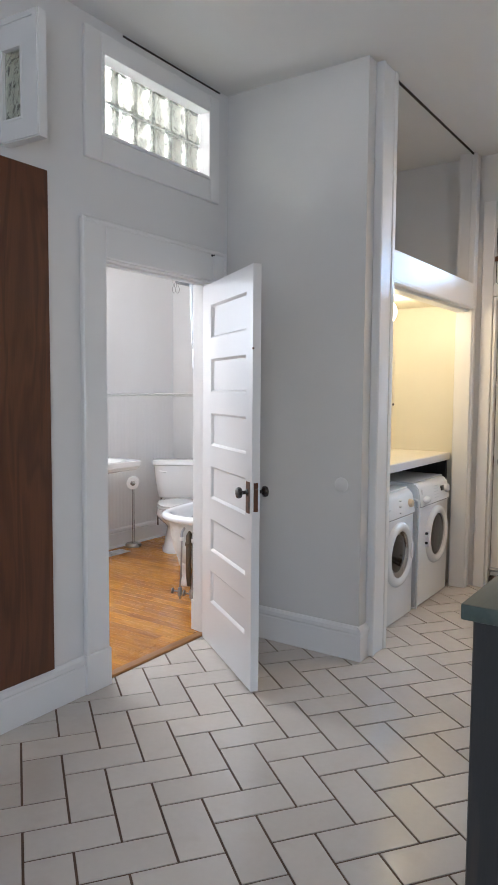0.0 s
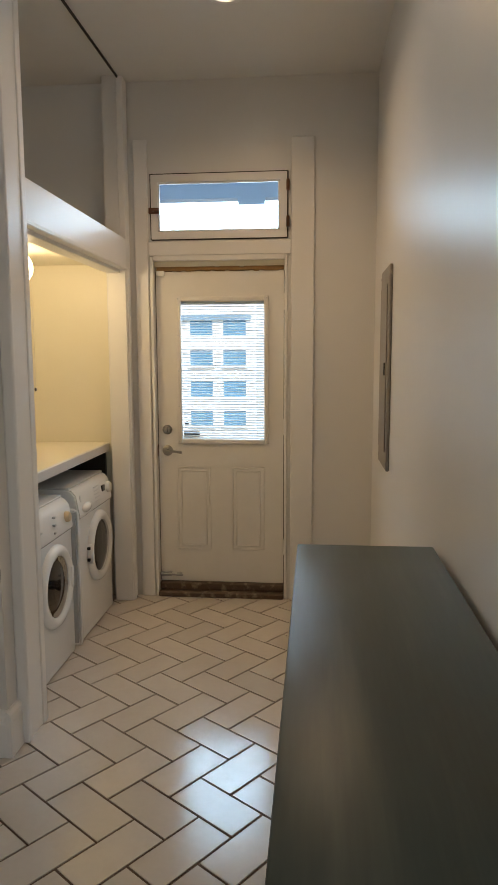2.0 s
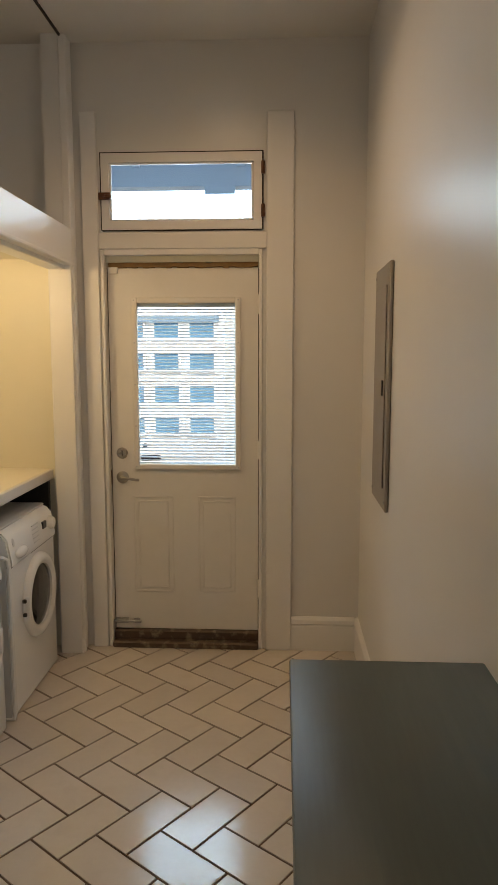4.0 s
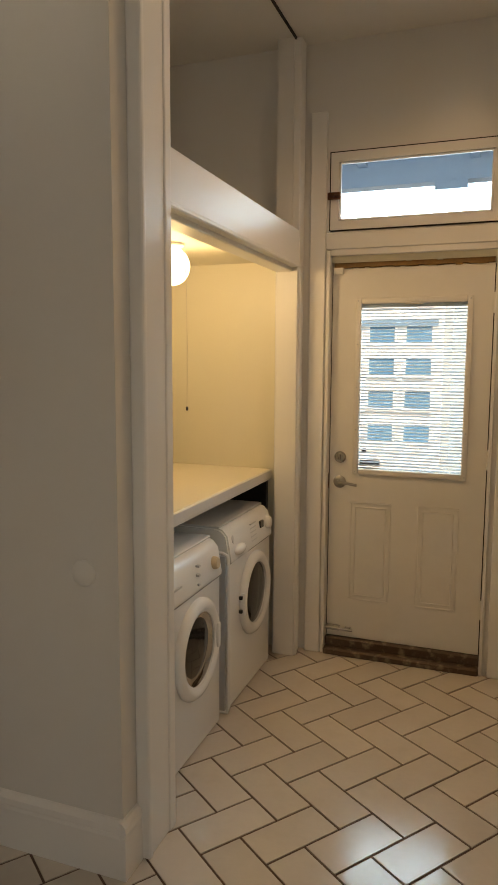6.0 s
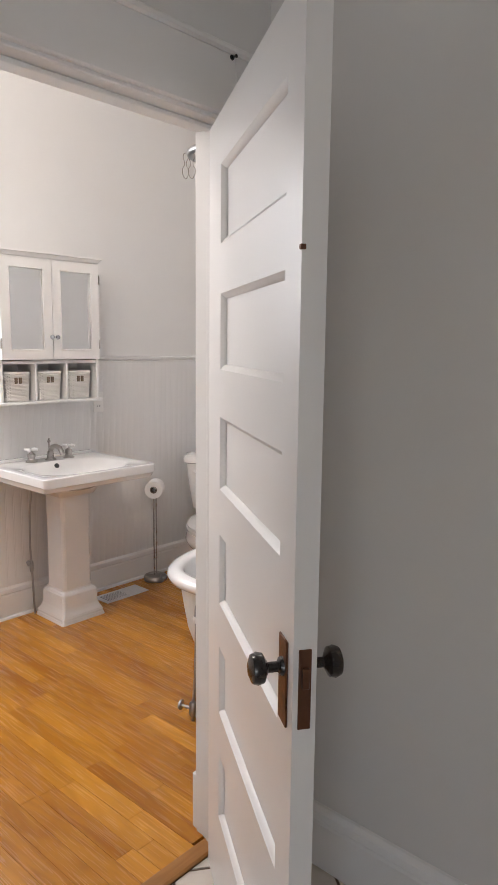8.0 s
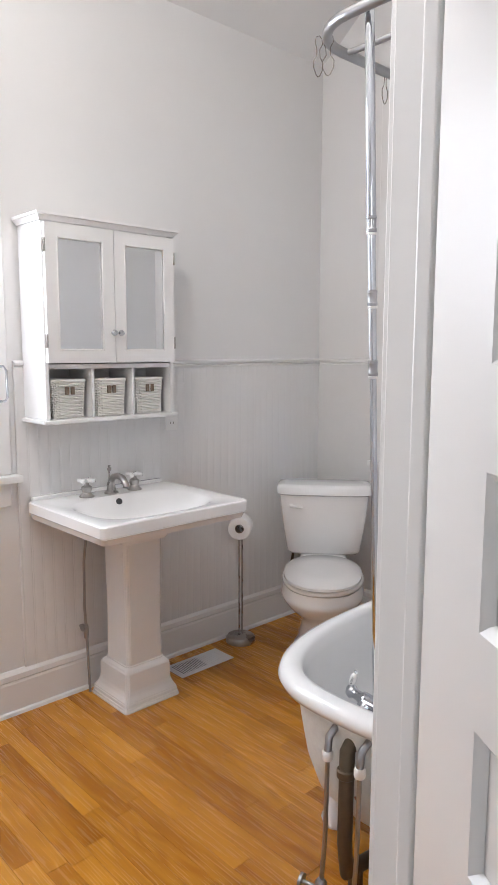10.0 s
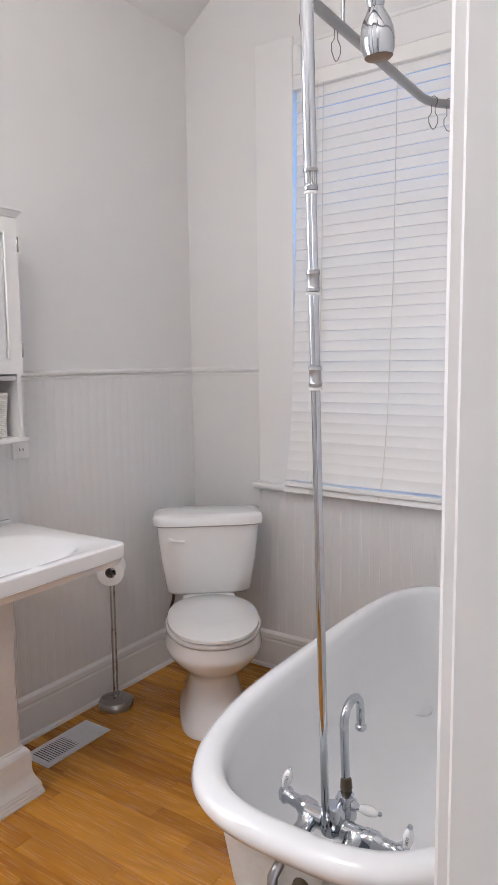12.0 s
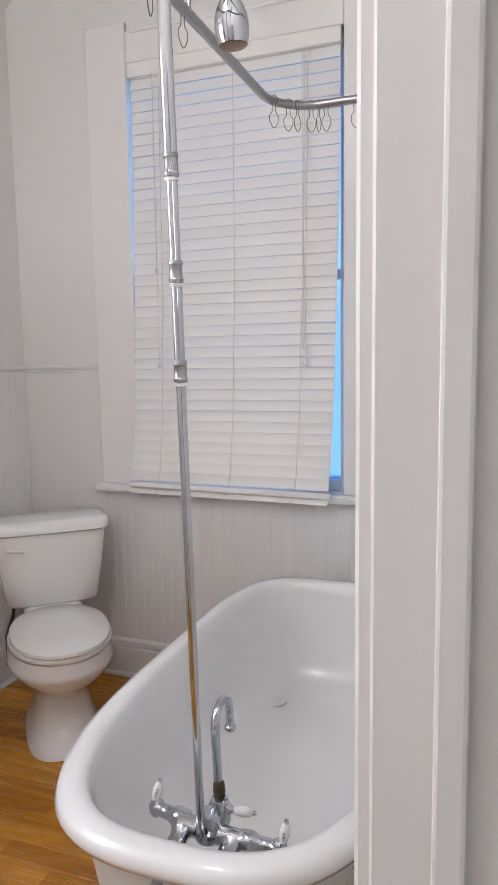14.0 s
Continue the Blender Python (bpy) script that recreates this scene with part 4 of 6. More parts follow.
def wainscot(label, runs, place):
    w = thing("wainscot", label, "wainscot", kind="structure")
    cache = {}
    for u0, u1, z0, z1 in runs:
        count = max(1, round((u1 - u0) / 0.046))
        step = (u1 - u0) / count
        key = (round(step, 5), z0, z1)
        if key not in cache:
            bm = bmesh.new()
            s = step / 2
            prof = [(-s, 0.0), (-s, 0.0088), (-s + 0.002, 0.0099), (-s + 0.006, 0.0101), (-s + 0.0075, 0.0094), (-s + 0.009, 0.010), (s - 0.002, 0.010), (s, 0.0088), (s, 0.0)]
            ring_loft(bm, [[place(u, o, z, True) for u, o in prof] for z in (z0, z1)])
            cache[key] = finish(bm, "board", BEAD, 30)
        for k in range(count):
            o = new("board", cache[key])
            o.parent = w
            o.location = place(u0 + (k + 0.5) * step, 0, 0, False)
    return w


on_cab = lambda u, o, z, rel: Vector((o, u, z)) if rel else Vector((BX, u, 0))
on_win = lambda u, o, z, rel: Vector((u, -o, z)) if rel else Vector((u, BY, 0))
wainscot("white beadboard below the rail on the cabinet wall", [(3.42, BY - 0.0005, 0.186, RAIL)], on_cab)
wainscot("white beadboard below the rail and the window sill", [(-4.155, WX0, 0.186, 0.878)], on_win)
setting("wall_panel_corner", boxes((BX + 0.0105, -4.155, BY - 0.010, BY - 0.0005, 0.186, RAIL)), BEAD, "smooth white panel below the rail beside the window", "wall panel")
RAILP = [(0, 0), (0.012, 0), (0.014, 0.006), (0.010, 0.012), (0.022, 0.018), (0.024, 0.026), (0.012, 0.032), (0, 0.034)]
for a, b in (((BX, BY), (BX, 3.42)), ((-4.155, BY), (BX + 0.02, BY))):
    bm = bmesh.new()
    extrude_profile(bm, RAILP, (*a, RAIL), (*b, RAIL))
    setting("trim_chair_rail", bm, TRIM, "thin white moulded chair rail", "trim")
for a, b in (((BX + 0.02, BY), (BX + 0.02, 2.0)), ((WX0, BY - 0.02), (BX + 0.02, BY - 0.02))):
    bm = bmesh.new()
    extrude_profile(bm, [(0, 0.008), (0.014, 0.008), (0.010, 0.02), (0, 0.024)], (*a, 0), (*b, 0))
    setting("trim_shoe", bm, TRIM, "narrow white shoe moulding on the floor", "trim")

# tall window with a closed slatted blind
wx0, wx1, wz0, wz1 = -3.97, -3.06, 0.905, 2.64
win = thing("window_bathroom", "tall white window behind a closed slatted blind", "window", kind="structure")
cs = boxes((wx0 - 0.185, wx0 + 0.004, BY - 0.020, BY, wz0 - 0.005, 2.805), (wx1 - 0.004, wx1 + 0.185, BY - 0.020, BY, wz0 - 0.005, 2.805), (wx0 + 0.004, wx1 - 0.004, BY - 0.020, BY, wz1, 2.765), bevel=0.004)
box(cs, wx0 + 0.03, wx1 - 0.03, BY - 0.026, BY - 0.018, 2.752, 2.766, bevel=0.003)
part("window_casing", cs, TRIM, win)
part("window_sill", boxes((wx0 - 0.20, wx1 + 0.20, BY - 0.055, BY + 0.03, wz0 - 0.034, wz0 - 0.004), bevel=0.006, segments=2), TRIM, win)
part("window_frame", boxes((wx0, wx0 + 0.03, BY + 0.05, BY + 0.20, wz0, wz1), (wx1 - 0.03, wx1, BY + 0.05, BY + 0.20, wz0, wz1), (wx0 + 0.03, wx1 - 0.03, BY + 0.05, BY + 0.20, wz0, wz0 + 0.04), (wx0 + 0.03, wx1 - 0.03, BY + 0.05, BY + 0.20, wz1 - 0.03, wz1), (wx0 + 0.03, wx1 - 0.03, BY + 0.11, BY + 0.15, 1.75, 1.79), bevel=0.003), TRIM, win)
for z0, z1 in ((wz0 + 0.04, 1.75), (1.79, wz1 - 0.03)):
    g = part("pane", boxes((wx0 + 0.03, wx1 - 0.03, BY + 0.128, BY + 0.132, z0, z1)), SKYGLASS, win, smooth=None)
    g.visible_shadow = False

bl = thing("window_blind", "white wooden slatted blind, lowered and closed, hanging slightly askew", "blind")
part("head_rail", boxes((wx0 + 0.012, wx1 - 0.012, BY - 0.030, BY + 0.028, wz1 - 0.062, wz1 - 0.002), bevel=0.004), SLAT, bl)
sl = bmesh.new()
hw = (wx1 - wx0) / 2 - 0.019
prof = [(-0.0015, -0.0226), (0.0015, -0.0226), (0.0045, 0.0), (0.0015, 0.0226), (-0.0015, 0.0226), (0.0010, 0.0)]
ring_loft(sl, [[Vector((x, y, z)) for y, z in prof] for x in (-hw, hw)])
slat_mesh = finish(sl, "slat", SLAT, 50)
cx = (wx0 + wx1) / 2
COUNT, ztop, zbot = 39, wz1 - 0.085, 0.905
for k in range(COUNT):
    f = k / (COUNT - 1)
    z = ztop + (zbot - ztop) * f
    o = new("slat", slat_mesh)
    o.parent = bl
    lean = 0.0 if f < 0.9 else -1.7 * (f - 0.9) * 10
    o.matrix_basis = pose(cx + 0.002 - 0.036 * f ** 1.6, BY - 0.012 - 0.012 * f ** 2 - 0.052 * f ** 10, z - (0.010 if k == COUNT - 1 else 0), -13 + random.uniform(-3.0, 3.0), lean * 0.3 * -1, random.uniform(-0.15, 0.15))
part("bottom_rail", boxes((cx - hw - 0.034, cx + hw - 0.034, BY - 0.094, BY - 0.064, 0.862, 0.884), bevel=0.004), SLAT, bl, m=pose(0, 0, 0, 0, 0.6, 0))
for u, dx in ((-0.30, 0.0), (0.02, 0.0), (0.30, 0.0)):
    bm = bmesh.new()
    tube(bm, [(cx + u, BY - 0.028, wz1 - 0.06), (cx + u - 0.004, BY - 0.034, 1.8), (cx + u - 0.02, BY - 0.042, 1.2), (cx + u - 0.030, BY - 0.060, 0.97), (cx + u - 0.035, BY - 0.096, 0.872)], 0.0016, 6)
    part("ladder_cord", bm, CORD, bl)
bm = bmesh.new()
for dx in (0.0, 0.012):
    tube(bm, [(wx1 - 0.145 + dx, BY - 0.034, wz1 - 0.05), (wx1 - 0.15 + dx, BY - 0.045, 2.1), (wx1 - 0.155 + dx * 0.6, BY - 0.048, 1.47)], 0.0014, 6)
part("pull_cord", bm, CORD, bl)
bm = bmesh.new()
for dz in (0.0, 0.035):
    lathe(bm, [(0.003, 0), (0.008, -0.006), (0.010, -0.028), (0.0, -0.03)], 10, pose(wx1 - 0.155 + dz * 0.2, BY - 0.049, 1.475 - dz))
part("cord_tassel", bm, PLATE, bl)
for z in (1.82, 1.43):
    bm = bmesh.new()
    tube(bm, [(wx0 + 0.13, BY - 0.034, wz1 - 0.05), (wx0 + 0.128, BY - 0.040, z)], 0.0013, 6)
    lathe(bm, [(0.002, 0), (0.006, -0.005), (0.007, -0.022), (0.0, -0.024)], 10, pose(wx0 + 0.128, BY - 0.040, z))
    part("tilt_cord", bm, CORD, bl)

# side window with its own blind
w2 = thing("window_bathroom_side", "white side window with a closed blind", "window", kind="structure")
part("window_casing", boxes((BX, BX + 0.02, 3.19, 3.395, 0.985, 2.66), (BX, BX + 0.02, 2.26, 2.46, 0.985, 2.66), (BX, BX + 0.02, 2.46, 3.19, 2.49, 2.66), bevel=0.004), TRIM, w2)
part("window_sill", boxes((BX - 0.03, BX + 0.055, 2.23, 3.425, 0.955, 0.985), bevel=0.006, segments=2), TRIM, w2)
part("apron", boxes((BX, BX + 0.018, 2.28, 3.39, 0.86, 0.955), bevel=0.003), TRIM, w2)
sm = bmesh.new()
ring_loft(sm, [[Vector((x, y, z)) for x, z in ((-0.0015, -0.026), (0.0015, -0.026), (0.004, 0), (0.0015, 0.026), (-0.0015, 0.026), (0.001, 0))] for y in (-0.36, 0.36)])
sm = finish(sm, "slat", SLAT, 50)
for k in range(31):
    o = new("slat", sm)
    o.parent = w2
    o.matrix_basis = pose(BX - 0.06, 2.825, 1.03 + k * 0.0475, 0, -14, 0)
rg = thing("towel_ring", "chrome towel ring on the window casing", "towel ring", pose(BX + 0.02, 3.30, 1.41))
bm = bmesh.new()
lathe(bm, [(0.022, 0), (0.022, 0.006), (0.010, 0.012), (0.009, 0.04), (0.0, 0.042)], 18, aim((0, 0, 0), (1, 0, 0)))
part("mount", bm, CHROME, rg)
bm = bmesh.new()
tube(bm, [(0.04, -0.07, -0.005), (0.04, 0.06, -0.005), (0.042, 0.07, -0.02), (0.042, 0.07, -0.12), (0.042, 0.06, -0.135), (0.042, -0.06, -0.135), (0.042, -0.07, -0.12)], 0.005, 8, closed=True)
part("ring", bm, CHROME, rg)

# ---- bathroom: wall cabinet ----
cb = thing("wall_cabinet", "white wall cabinet with two mirror doors and open cubbies", "cabinet")
cx0, cx1, cy0, cy1, cz0, cz1 = BX + 0.012, -4.362, 3.458, 4.043, 1.205, 1.930
shelf = 1.414
for nm, r in (("side_panel", (cx0, cx1, cy0, cy0 + 0.016, cz0, cz1)), ("side_panel", (cx0, cx1, cy1 - 0.016, cy1, cz0, cz1)), ("top_panel", (cx0, cx1, cy0 + 0.016, cy1 - 0.016, cz1 - 0.016, cz1)),
              ("shelf", (cx0, cx1 - 0.004, cy0 + 0.016, cy1 - 0.016, shelf - 0.018, shelf)), ("back_panel", (cx0, cx0 + 0.006, cy0 + 0.016, cy1 - 0.016, cz0, cz1 - 0.016))):
    part(nm, boxes(r, bevel=0.0015), DOORPAINT, cb)
part("bottom_board", boxes((cx0, cx1 + 0.012, cy0 - 0.014, cy1 + 0.014, cz0 - 0.016, cz0), bevel=0.003), DOORPAINT, cb)
crown = bmesh.new()
CP = [(0, 0), (0.006, 0.0), (0.008, 0.006), (0.015, 0.012), (0.017, 0.017), (0.022, 0.019), (0.022, 0.028), (0.0, 0.028)]
path = [(cx0, cy1), (cx1, cy1), (cx1, cy0), (cx0, cy0)]
rings = []
for i, (x, y) in enumerate(path):
    ox = 1 if 0 < i < 3 else 0
    oy = 1 if i < 2 else -1
    rings.append([Vector((x + ox * o, y + oy * o, cz1 + h)) for o, h in CP])
ring_loft(crown, rings)
part("crown", crown, DOORPAINT, cb)
part("top_board", boxes((cx0, cx1, cy0, cy1, cz1 + 0.001, cz1 + 0.027)), DOORPAINT, cb)
w3 = (cy1 - cy0 - 0.032) / 3
for k in (1, 2):
    y = cy0 + 0.016 + w3 * k
    part("divider", boxes((cx0 + 0.006, cx1 - 0.004, y - 0.006, y + 0.006, cz0, shelf - 0.018), bevel=0.001), DOORPAINT, cb)
mid = (cy0 + cy1) / 2
for s, a, b in ((1, cy0 + 0.006, mid - 0.0015), (-1, mid + 0.0015, cy1 - 0.006)):
    z0, z1 = shelf + 0.004, cz1 - 0.008
    dm = wall_panels(bmesh.new(), "x", cx1 + 0.001, cx1 + 0.019, a, b, z0, z1, [(a + 0.046, b - 0.046, z0 + 0.046, z1 - 0.046)])
    d = part("door", dm, DOORPAINT, cb, "white framed mirror door", smooth=None)
    bead = boxes((cx1 + 0.012, cx1 + 0.021, a + 0.044, a + 0.052, z0 + 0.044, z1 - 0.044), (cx1 + 0.012, cx1 + 0.021, b - 0.052, b - 0.044, z0 + 0.044, z1 - 0.044), (cx1 + 0.012, cx1 + 0.021, a + 0.052, b - 0.052, z0 + 0.044, z0 + 0.052), (cx1 + 0.012, cx1 + 0.021, a + 0.052, b - 0.052, z1 - 0.052, z1 - 0.044), bevel=0.003)
    part("bead", bead, DOORPAINT, d)
    part("mirror", boxes((cx1 + 0.006, cx1 + 0.010, a + 0.044, b - 0.044, z0 + 0.044, z1 - 0.044)), MIRROR, d, "plain mirror glass", smooth=None)
    ky = b - 0.014 if s > 0 else a + 0.014
    km = bmesh.new()
    lathe(km, [(0.005, 0), (0.005, 0.010), (0.011, 0.014), (0.013, 0.020), (0.010, 0.027), (0.0, 0.029)], 16, aim((cx1 + 0.018, ky, z0 + 0.115), (0, ky, z0 + 0.115)))
    part("knob", km, CHROME, d, "small chrome knob")
    hy = a - 0.002 if s > 0 else b + 0.002
    for z in (z0 + 0.08, z1 - 0.08):
        hm = boxes((cx1 + 0.004, cx1 + 0.021, hy - 0.004, hy + 0.004, z - 0.025, z + 0.025), bevel=0.002)
        part("hinge", hm, NICKEL, d)


def basket(y):
    t = thing("wicker_basket", "white woven wicker basket standing in a cabinet cubby", "basket", pose((cx0 + cx1) / 2 + 0.012, y, cz0), group="cabinet baskets")
    w, d, h = 0.070, 0.062, 0.145
    wv = bmesh.new()
    n = 52
    for r in range(21):
        z = 0.005 + r * 0.0067
        k = 0.88 + 0.12 * r / 20
        pts = []
        ph = r % 2
        for i in range(n):
            a = 2 * math.pi * i / n
            c, s = math.cos(a), math.sin(a)
            q = 2.0 / 6.0
            off = 1 + (0.036 if (i // 2 + ph) % 2 else -0.036)
            yy = math.copysign(abs(c) ** q, c) * w * k * off
            xx = math.copysign(abs(s) ** q, s) * d * k * off
            if xx > 0 and 13 <= r <= 17 and abs(yy) < 0.022:
                xx -= 0.012
            pts.append((xx, yy, z))
        tube(wv, pts, 0.0036, 4, closed=True)
    part("weave", wv, WICKER, t)
    part("lining", boxes((-d * 0.86, d * 0.86, -w * 0.86, w * 0.86, 0.002, h - 0.02)), WICKER, t, smooth=None)
    for s in (-1, 1):
        # solid dark block paints the shaded inside of the handle hole
        part("handle_slot", boxes((d * 0.93, d * 1.045, s * 0.012 - 0.008, s * 0.012 + 0.008, 0.092, 0.122), bevel=0.002), CARDBOARD, t, "dark handle slot")
    rim = bmesh.new()
    tube(rim, [(math.copysign(abs(math.sin(a)) ** (1 / 3), math.sin(a)) * d * 1.02, math.copysign(abs(math.cos(a)) ** (1 / 3), math.cos(a)) * w * 1.02, h) for a in [2 * math.pi * i / 40 for i in range(40)]], 0.0065, 6, closed=True)
    part("rim", rim, WICKER, t)


for k in range(3):
    basket(cy0 + 0.016 + w3 * (k + 0.5))

ol = thing("power_outlet", "white duplex power outlet below the cabinet", "outlet", pose(BX + 0.0105, 4.165, 1.16))
part("plate", boxes((0, 0.006, -0.036, 0.036, -0.058, 0.058), bevel=0.003, segments=2), PLATE, ol)
for z in (-0.024, 0.024):
    so = part("socket", boxes((0.006, 0.008, -0.017, 0.017, z - 0.016, z + 0.016), bevel=0.001), PLATE, ol)
    for y in (-0.007, 0.007):
        part("slot", boxes((0.008, 0.0088, y - 0.0015, y + 0.0015, z - 0.005, z + 0.005)), DARK, so, smooth=None)

# ---- bathroom: pedestal sink ----
SC = Vector((-4.255, 3.785, 0))
sk = thing("pedestal_sink", "white porcelain pedestal sink with a rectangular basin", "sink", pose(SC.x, SC.y, 0))
N = 64


def rrect(cx, cy, z, rx, ry, r=0.02):
    """A rounded rectangle ring with as many points as an oval of 64."""
    pts = []
    for q, (sx, sy) in enumerate(((1, 1), (-1, 1), (-1, -1), (1, -1))):
        for k in range(16):
            a = radians(90 * q + 90 * (k + 0.5) / 16)
            if 3 <= k <= 12:
                b = radians(90 * q + 90 * (k - 3) / 9)
                pts.append(Vector((cx + sx * (rx - r) + r * math.cos(b), cy + sy * (ry - r) + r * math.sin(b), z)))
            else:
                t = (k + 0.5) / 16
                first, last = Vector((sx * (rx - r), sy * (ry - r))) + r * Vector((math.cos(radians(90 * q)), math.sin(radians(90 * q)))), Vector((sx * (rx - r), sy * (ry - r))) + r * Vector((math.cos(radians(90 * q + 90)), math.sin(radians(90 * q + 90))))
                start = first * 1.0
                if k < 3:
                    if q % 2 == 0:
                        start.y *= k / 3
                    else:
                        start.x *= k / 3
                else:
                    start = last * 1.0
                    if q % 2 == 0:
                        start.x *= (15 - k + 0.4) / 3.4
                    else:
                        start.y *= (15 - k + 0.4) / 3.4
                pts.append(Vector((cx + start.x, cy + start.y, z)))
    return pts


hx, hy = 0.283, 0.338
bm = bmesh.new()
bx = 0.035
rings = [rrect(-0.09, 0.03, 0.700, 0.095, 0.105), rrect(-0.085, 0.026, 0.742, 0.115, 0.130), rrect(-0.05, 0, 0.775, 0.19, 0.235), rrect(-0.018, 0, 0.793, 0.262, 0.312), rrect(-0.010, 0, 0.800, 0.276, 0.322),
         rrect(-0.006, 0, 0.822, 0.283, 0.330), rrect(-0.004, 0, 0.826, 0.287, 0.334), rrect(0, 0, 0.828, hx - 0.002, hy - 0.002), rrect(0, 0, 0.830, hx, hy), rrect(0, 0, 0.867, hx, hy),
         rrect(0, 0, 0.8715, hx - 0.004, hy - 0.004), rrect(0, 0, 0.872, hx - 0.012, hy - 0.012), oval(bx, 0, 0.869, 0.205, 0.272, N, 3.2), oval(bx, 0, 0.862, 0.196, 0.262, N, 2.8), oval(bx, 0, 0.835, 0.176, 0.238, N, 2.5),
         oval(bx, 0, 0.79, 0.140, 0.19, N, 2.3), oval(bx - 0.01, 0, 0.752, 0.085, 0.12, N, 2), oval(bx - 0.02, 0, 0.742, 0.022, 0.022, N, 2)]
ring_loft(bm, rings)
part("basin", bm, PORCELAIN, sk, smooth=32)
bm = boxes((-0.300, -0.275, -0.315, 0.315, 0.866, 0.886), bevel=0.006, segments=3)
part("back_ledge", bm, PORCELAIN, sk)
# black disc on the uncut basin stands for the hole's dark inside
bm = bmesh.new()
lathe(bm, [(0.0, -0.004), (0.0135, -0.004), (0.0135, 0.002), (0.0, 0.0022)], 16, aim((bx - 0.180, 0, 0.845), (bx, 0, 0.93)))
part("overflow_hole", bm, DARK, sk, "dark overflow hole")


def chamfered(rx, ry, z, c):
    return [Vector((x - 0.105, y + 0.035, z)) for x, y in ((rx, -ry + c), (rx, ry - c), (rx - c, ry), (-rx + c, ry), (-rx, ry - c), (-rx, -ry + c), (-rx + c, -ry), (rx - c, -ry))]


bm = bmesh.new()
ring_loft(bm, [chamfered(*r) for r in ((0.136, 0.136, 0.0, 0.007), (0.136, 0.136, 0.018, 0.007), (0.130, 0.130, 0.024, 0.007), (0.130, 0.130, 0.044, 0.007), (0.122, 0.122, 0.056, 0.008), (0.113, 0.115, 0.074, 0.009), (0.109, 0.111, 0.092, 0.010), (0.109, 0.111, 0.150, 0.011), (0.105, 0.107, 0.162, 0.012), (0.094, 0.098, 0.172, 0.012), (0.087, 0.091, 0.178, 0.012), (0.084, 0.088, 0.20, 0.012), (0.082, 0.087, 0.40, 0.012), (0.086, 0.092, 0.705, 0.014))])
bmesh.ops.bevel(bm, geom=bm.edges[:], offset=0.004, segments=2, affect="EDGES")
part("pedestal", bm, PORCELAIN, sk, smooth=30)

fc = thing("sink_faucet", "brushed nickel faucet with white porcelain cross handles", "faucet", pose(SC.x - 0.205, SC.y, 0.8718))
bm = bmesh.new()
lathe(bm, [(0.030, 0), (0.030, 0.005), (0.020, 0.012), (0.017, 0.03), (0.0165, 0.045)], 20)
tube(bm, [(0, 0, 0.03), (0.004, 0, 0.055), (0.022, 0, 0.072), (0.055, 0, 0.080), (0.090, 0, 0.075), (0.112, 0, 0.055), (0.118, 0, 0.040)], 0.0135, 14)
part("spout", bm, NICKEL, fc)
bm = bmesh.new()
rod(bm, (-0.012, 0, 0.04), (-0.012, 0, 0.10), 0.004)
lathe(bm, [(0.004, 0.0), (0.009, 0.006), (0.009, 0.014), (0.004, 0.018), (0.007, 0.024), (0.0, 0.028)], 14, pose(-0.012, 0, 0.09))
part("lift_rod", bm, NICKEL, fc)
for s in (-1, 1):
    bm = bmesh.new()
    lathe(bm, [(0.032, 0), (0.032, 0.004), (0.024, 0.010), (0.018, 0.020), (0.021, 0.030), (0.021, 0.042), (0.012, 0.048), (0.009, 0.058)], 20, pose(0, s * 0.115, 0))
    base = part("handle_base", bm, NICKEL, fc)
    bm = bmesh.new()
    for k in range(2):
        lathe(bm, [(0.0, -0.038), (0.009, -0.036), (0.0075, -0.015), (0.010, 0.0), (0.0075, 0.015), (0.009, 0.036), (0.0, 0.038)], 12, pose(0, s * 0.115, 0.066) @ pose(0, 0, 0, 90, 0, 40 + 90 * k))
    part("cross_handle", bm, PORCELAIN, base, "white porcelain cross handle")
bm = bmesh.new()
tube(bm, [(-4.44, 3.655, 0.76), (-4.475, 3.655, 0.60), (-4.49, 3.66, 0.40), (-4.485, 3.665, 0.25), (-4.48, 3.67, 0.02)], 0.006, 8)
lathe(bm, [(0.009, 0), (0.011, 0.02), (0.011, 0.05), (0.007, 0.06)], 12, pose(-4.487, 3.663, 0.26))
rod(bm, (-4.487, 3.663, 0.30), (-4.535, 3.663, 0.30), 0.006)
sp = thing("supply_line", "dull metal water supply line beside the sink pedestal", "water pipe")
part("pipe", bm, GALV, sp)
bm = bmesh.new()
lathe(bm, [(0.008, 0), (0.016, 0.004), (0.016, 0.012), (0.0, 0.014)], 12, aim((-4.487, 3.655, 0.31), (-4.487, 3.0, 0.31)))
part("stop_valve", bm, GALV, sp)

# ---- toilet paper stand, floor register ----
tp = thing("toilet_paper_stand", "brushed metal stand with a toilet paper roll", "paper stand", pose(-4.452, 4.512, 0))
bm = bmesh.new()
lathe(bm, [(0.0, 0), (0.072, 0.0), (0.074, 0.006), (0.074, 0.030), (0.066, 0.040), (0.020, 0.046), (0.0, 0.047)], 32)
part("base", bm, NICKEL, tp)
for s in (-1, 1):
    bm = bmesh.new()
    rod(bm, (0, s * 0.010, 0.03), (0, s * 0.010, 0.585), 0.004)
    part("post", bm, NICKEL, tp)
bm = bmesh.new()
tube(bm, [(0.0, -0.01, 0.585), (-0.02, -0.012, 0.60), (-0.055, 0.03, 0.603), (0.075, -0.062, 0.603)], 0.0045, 8)
part("arm", bm, NICKEL, tp)
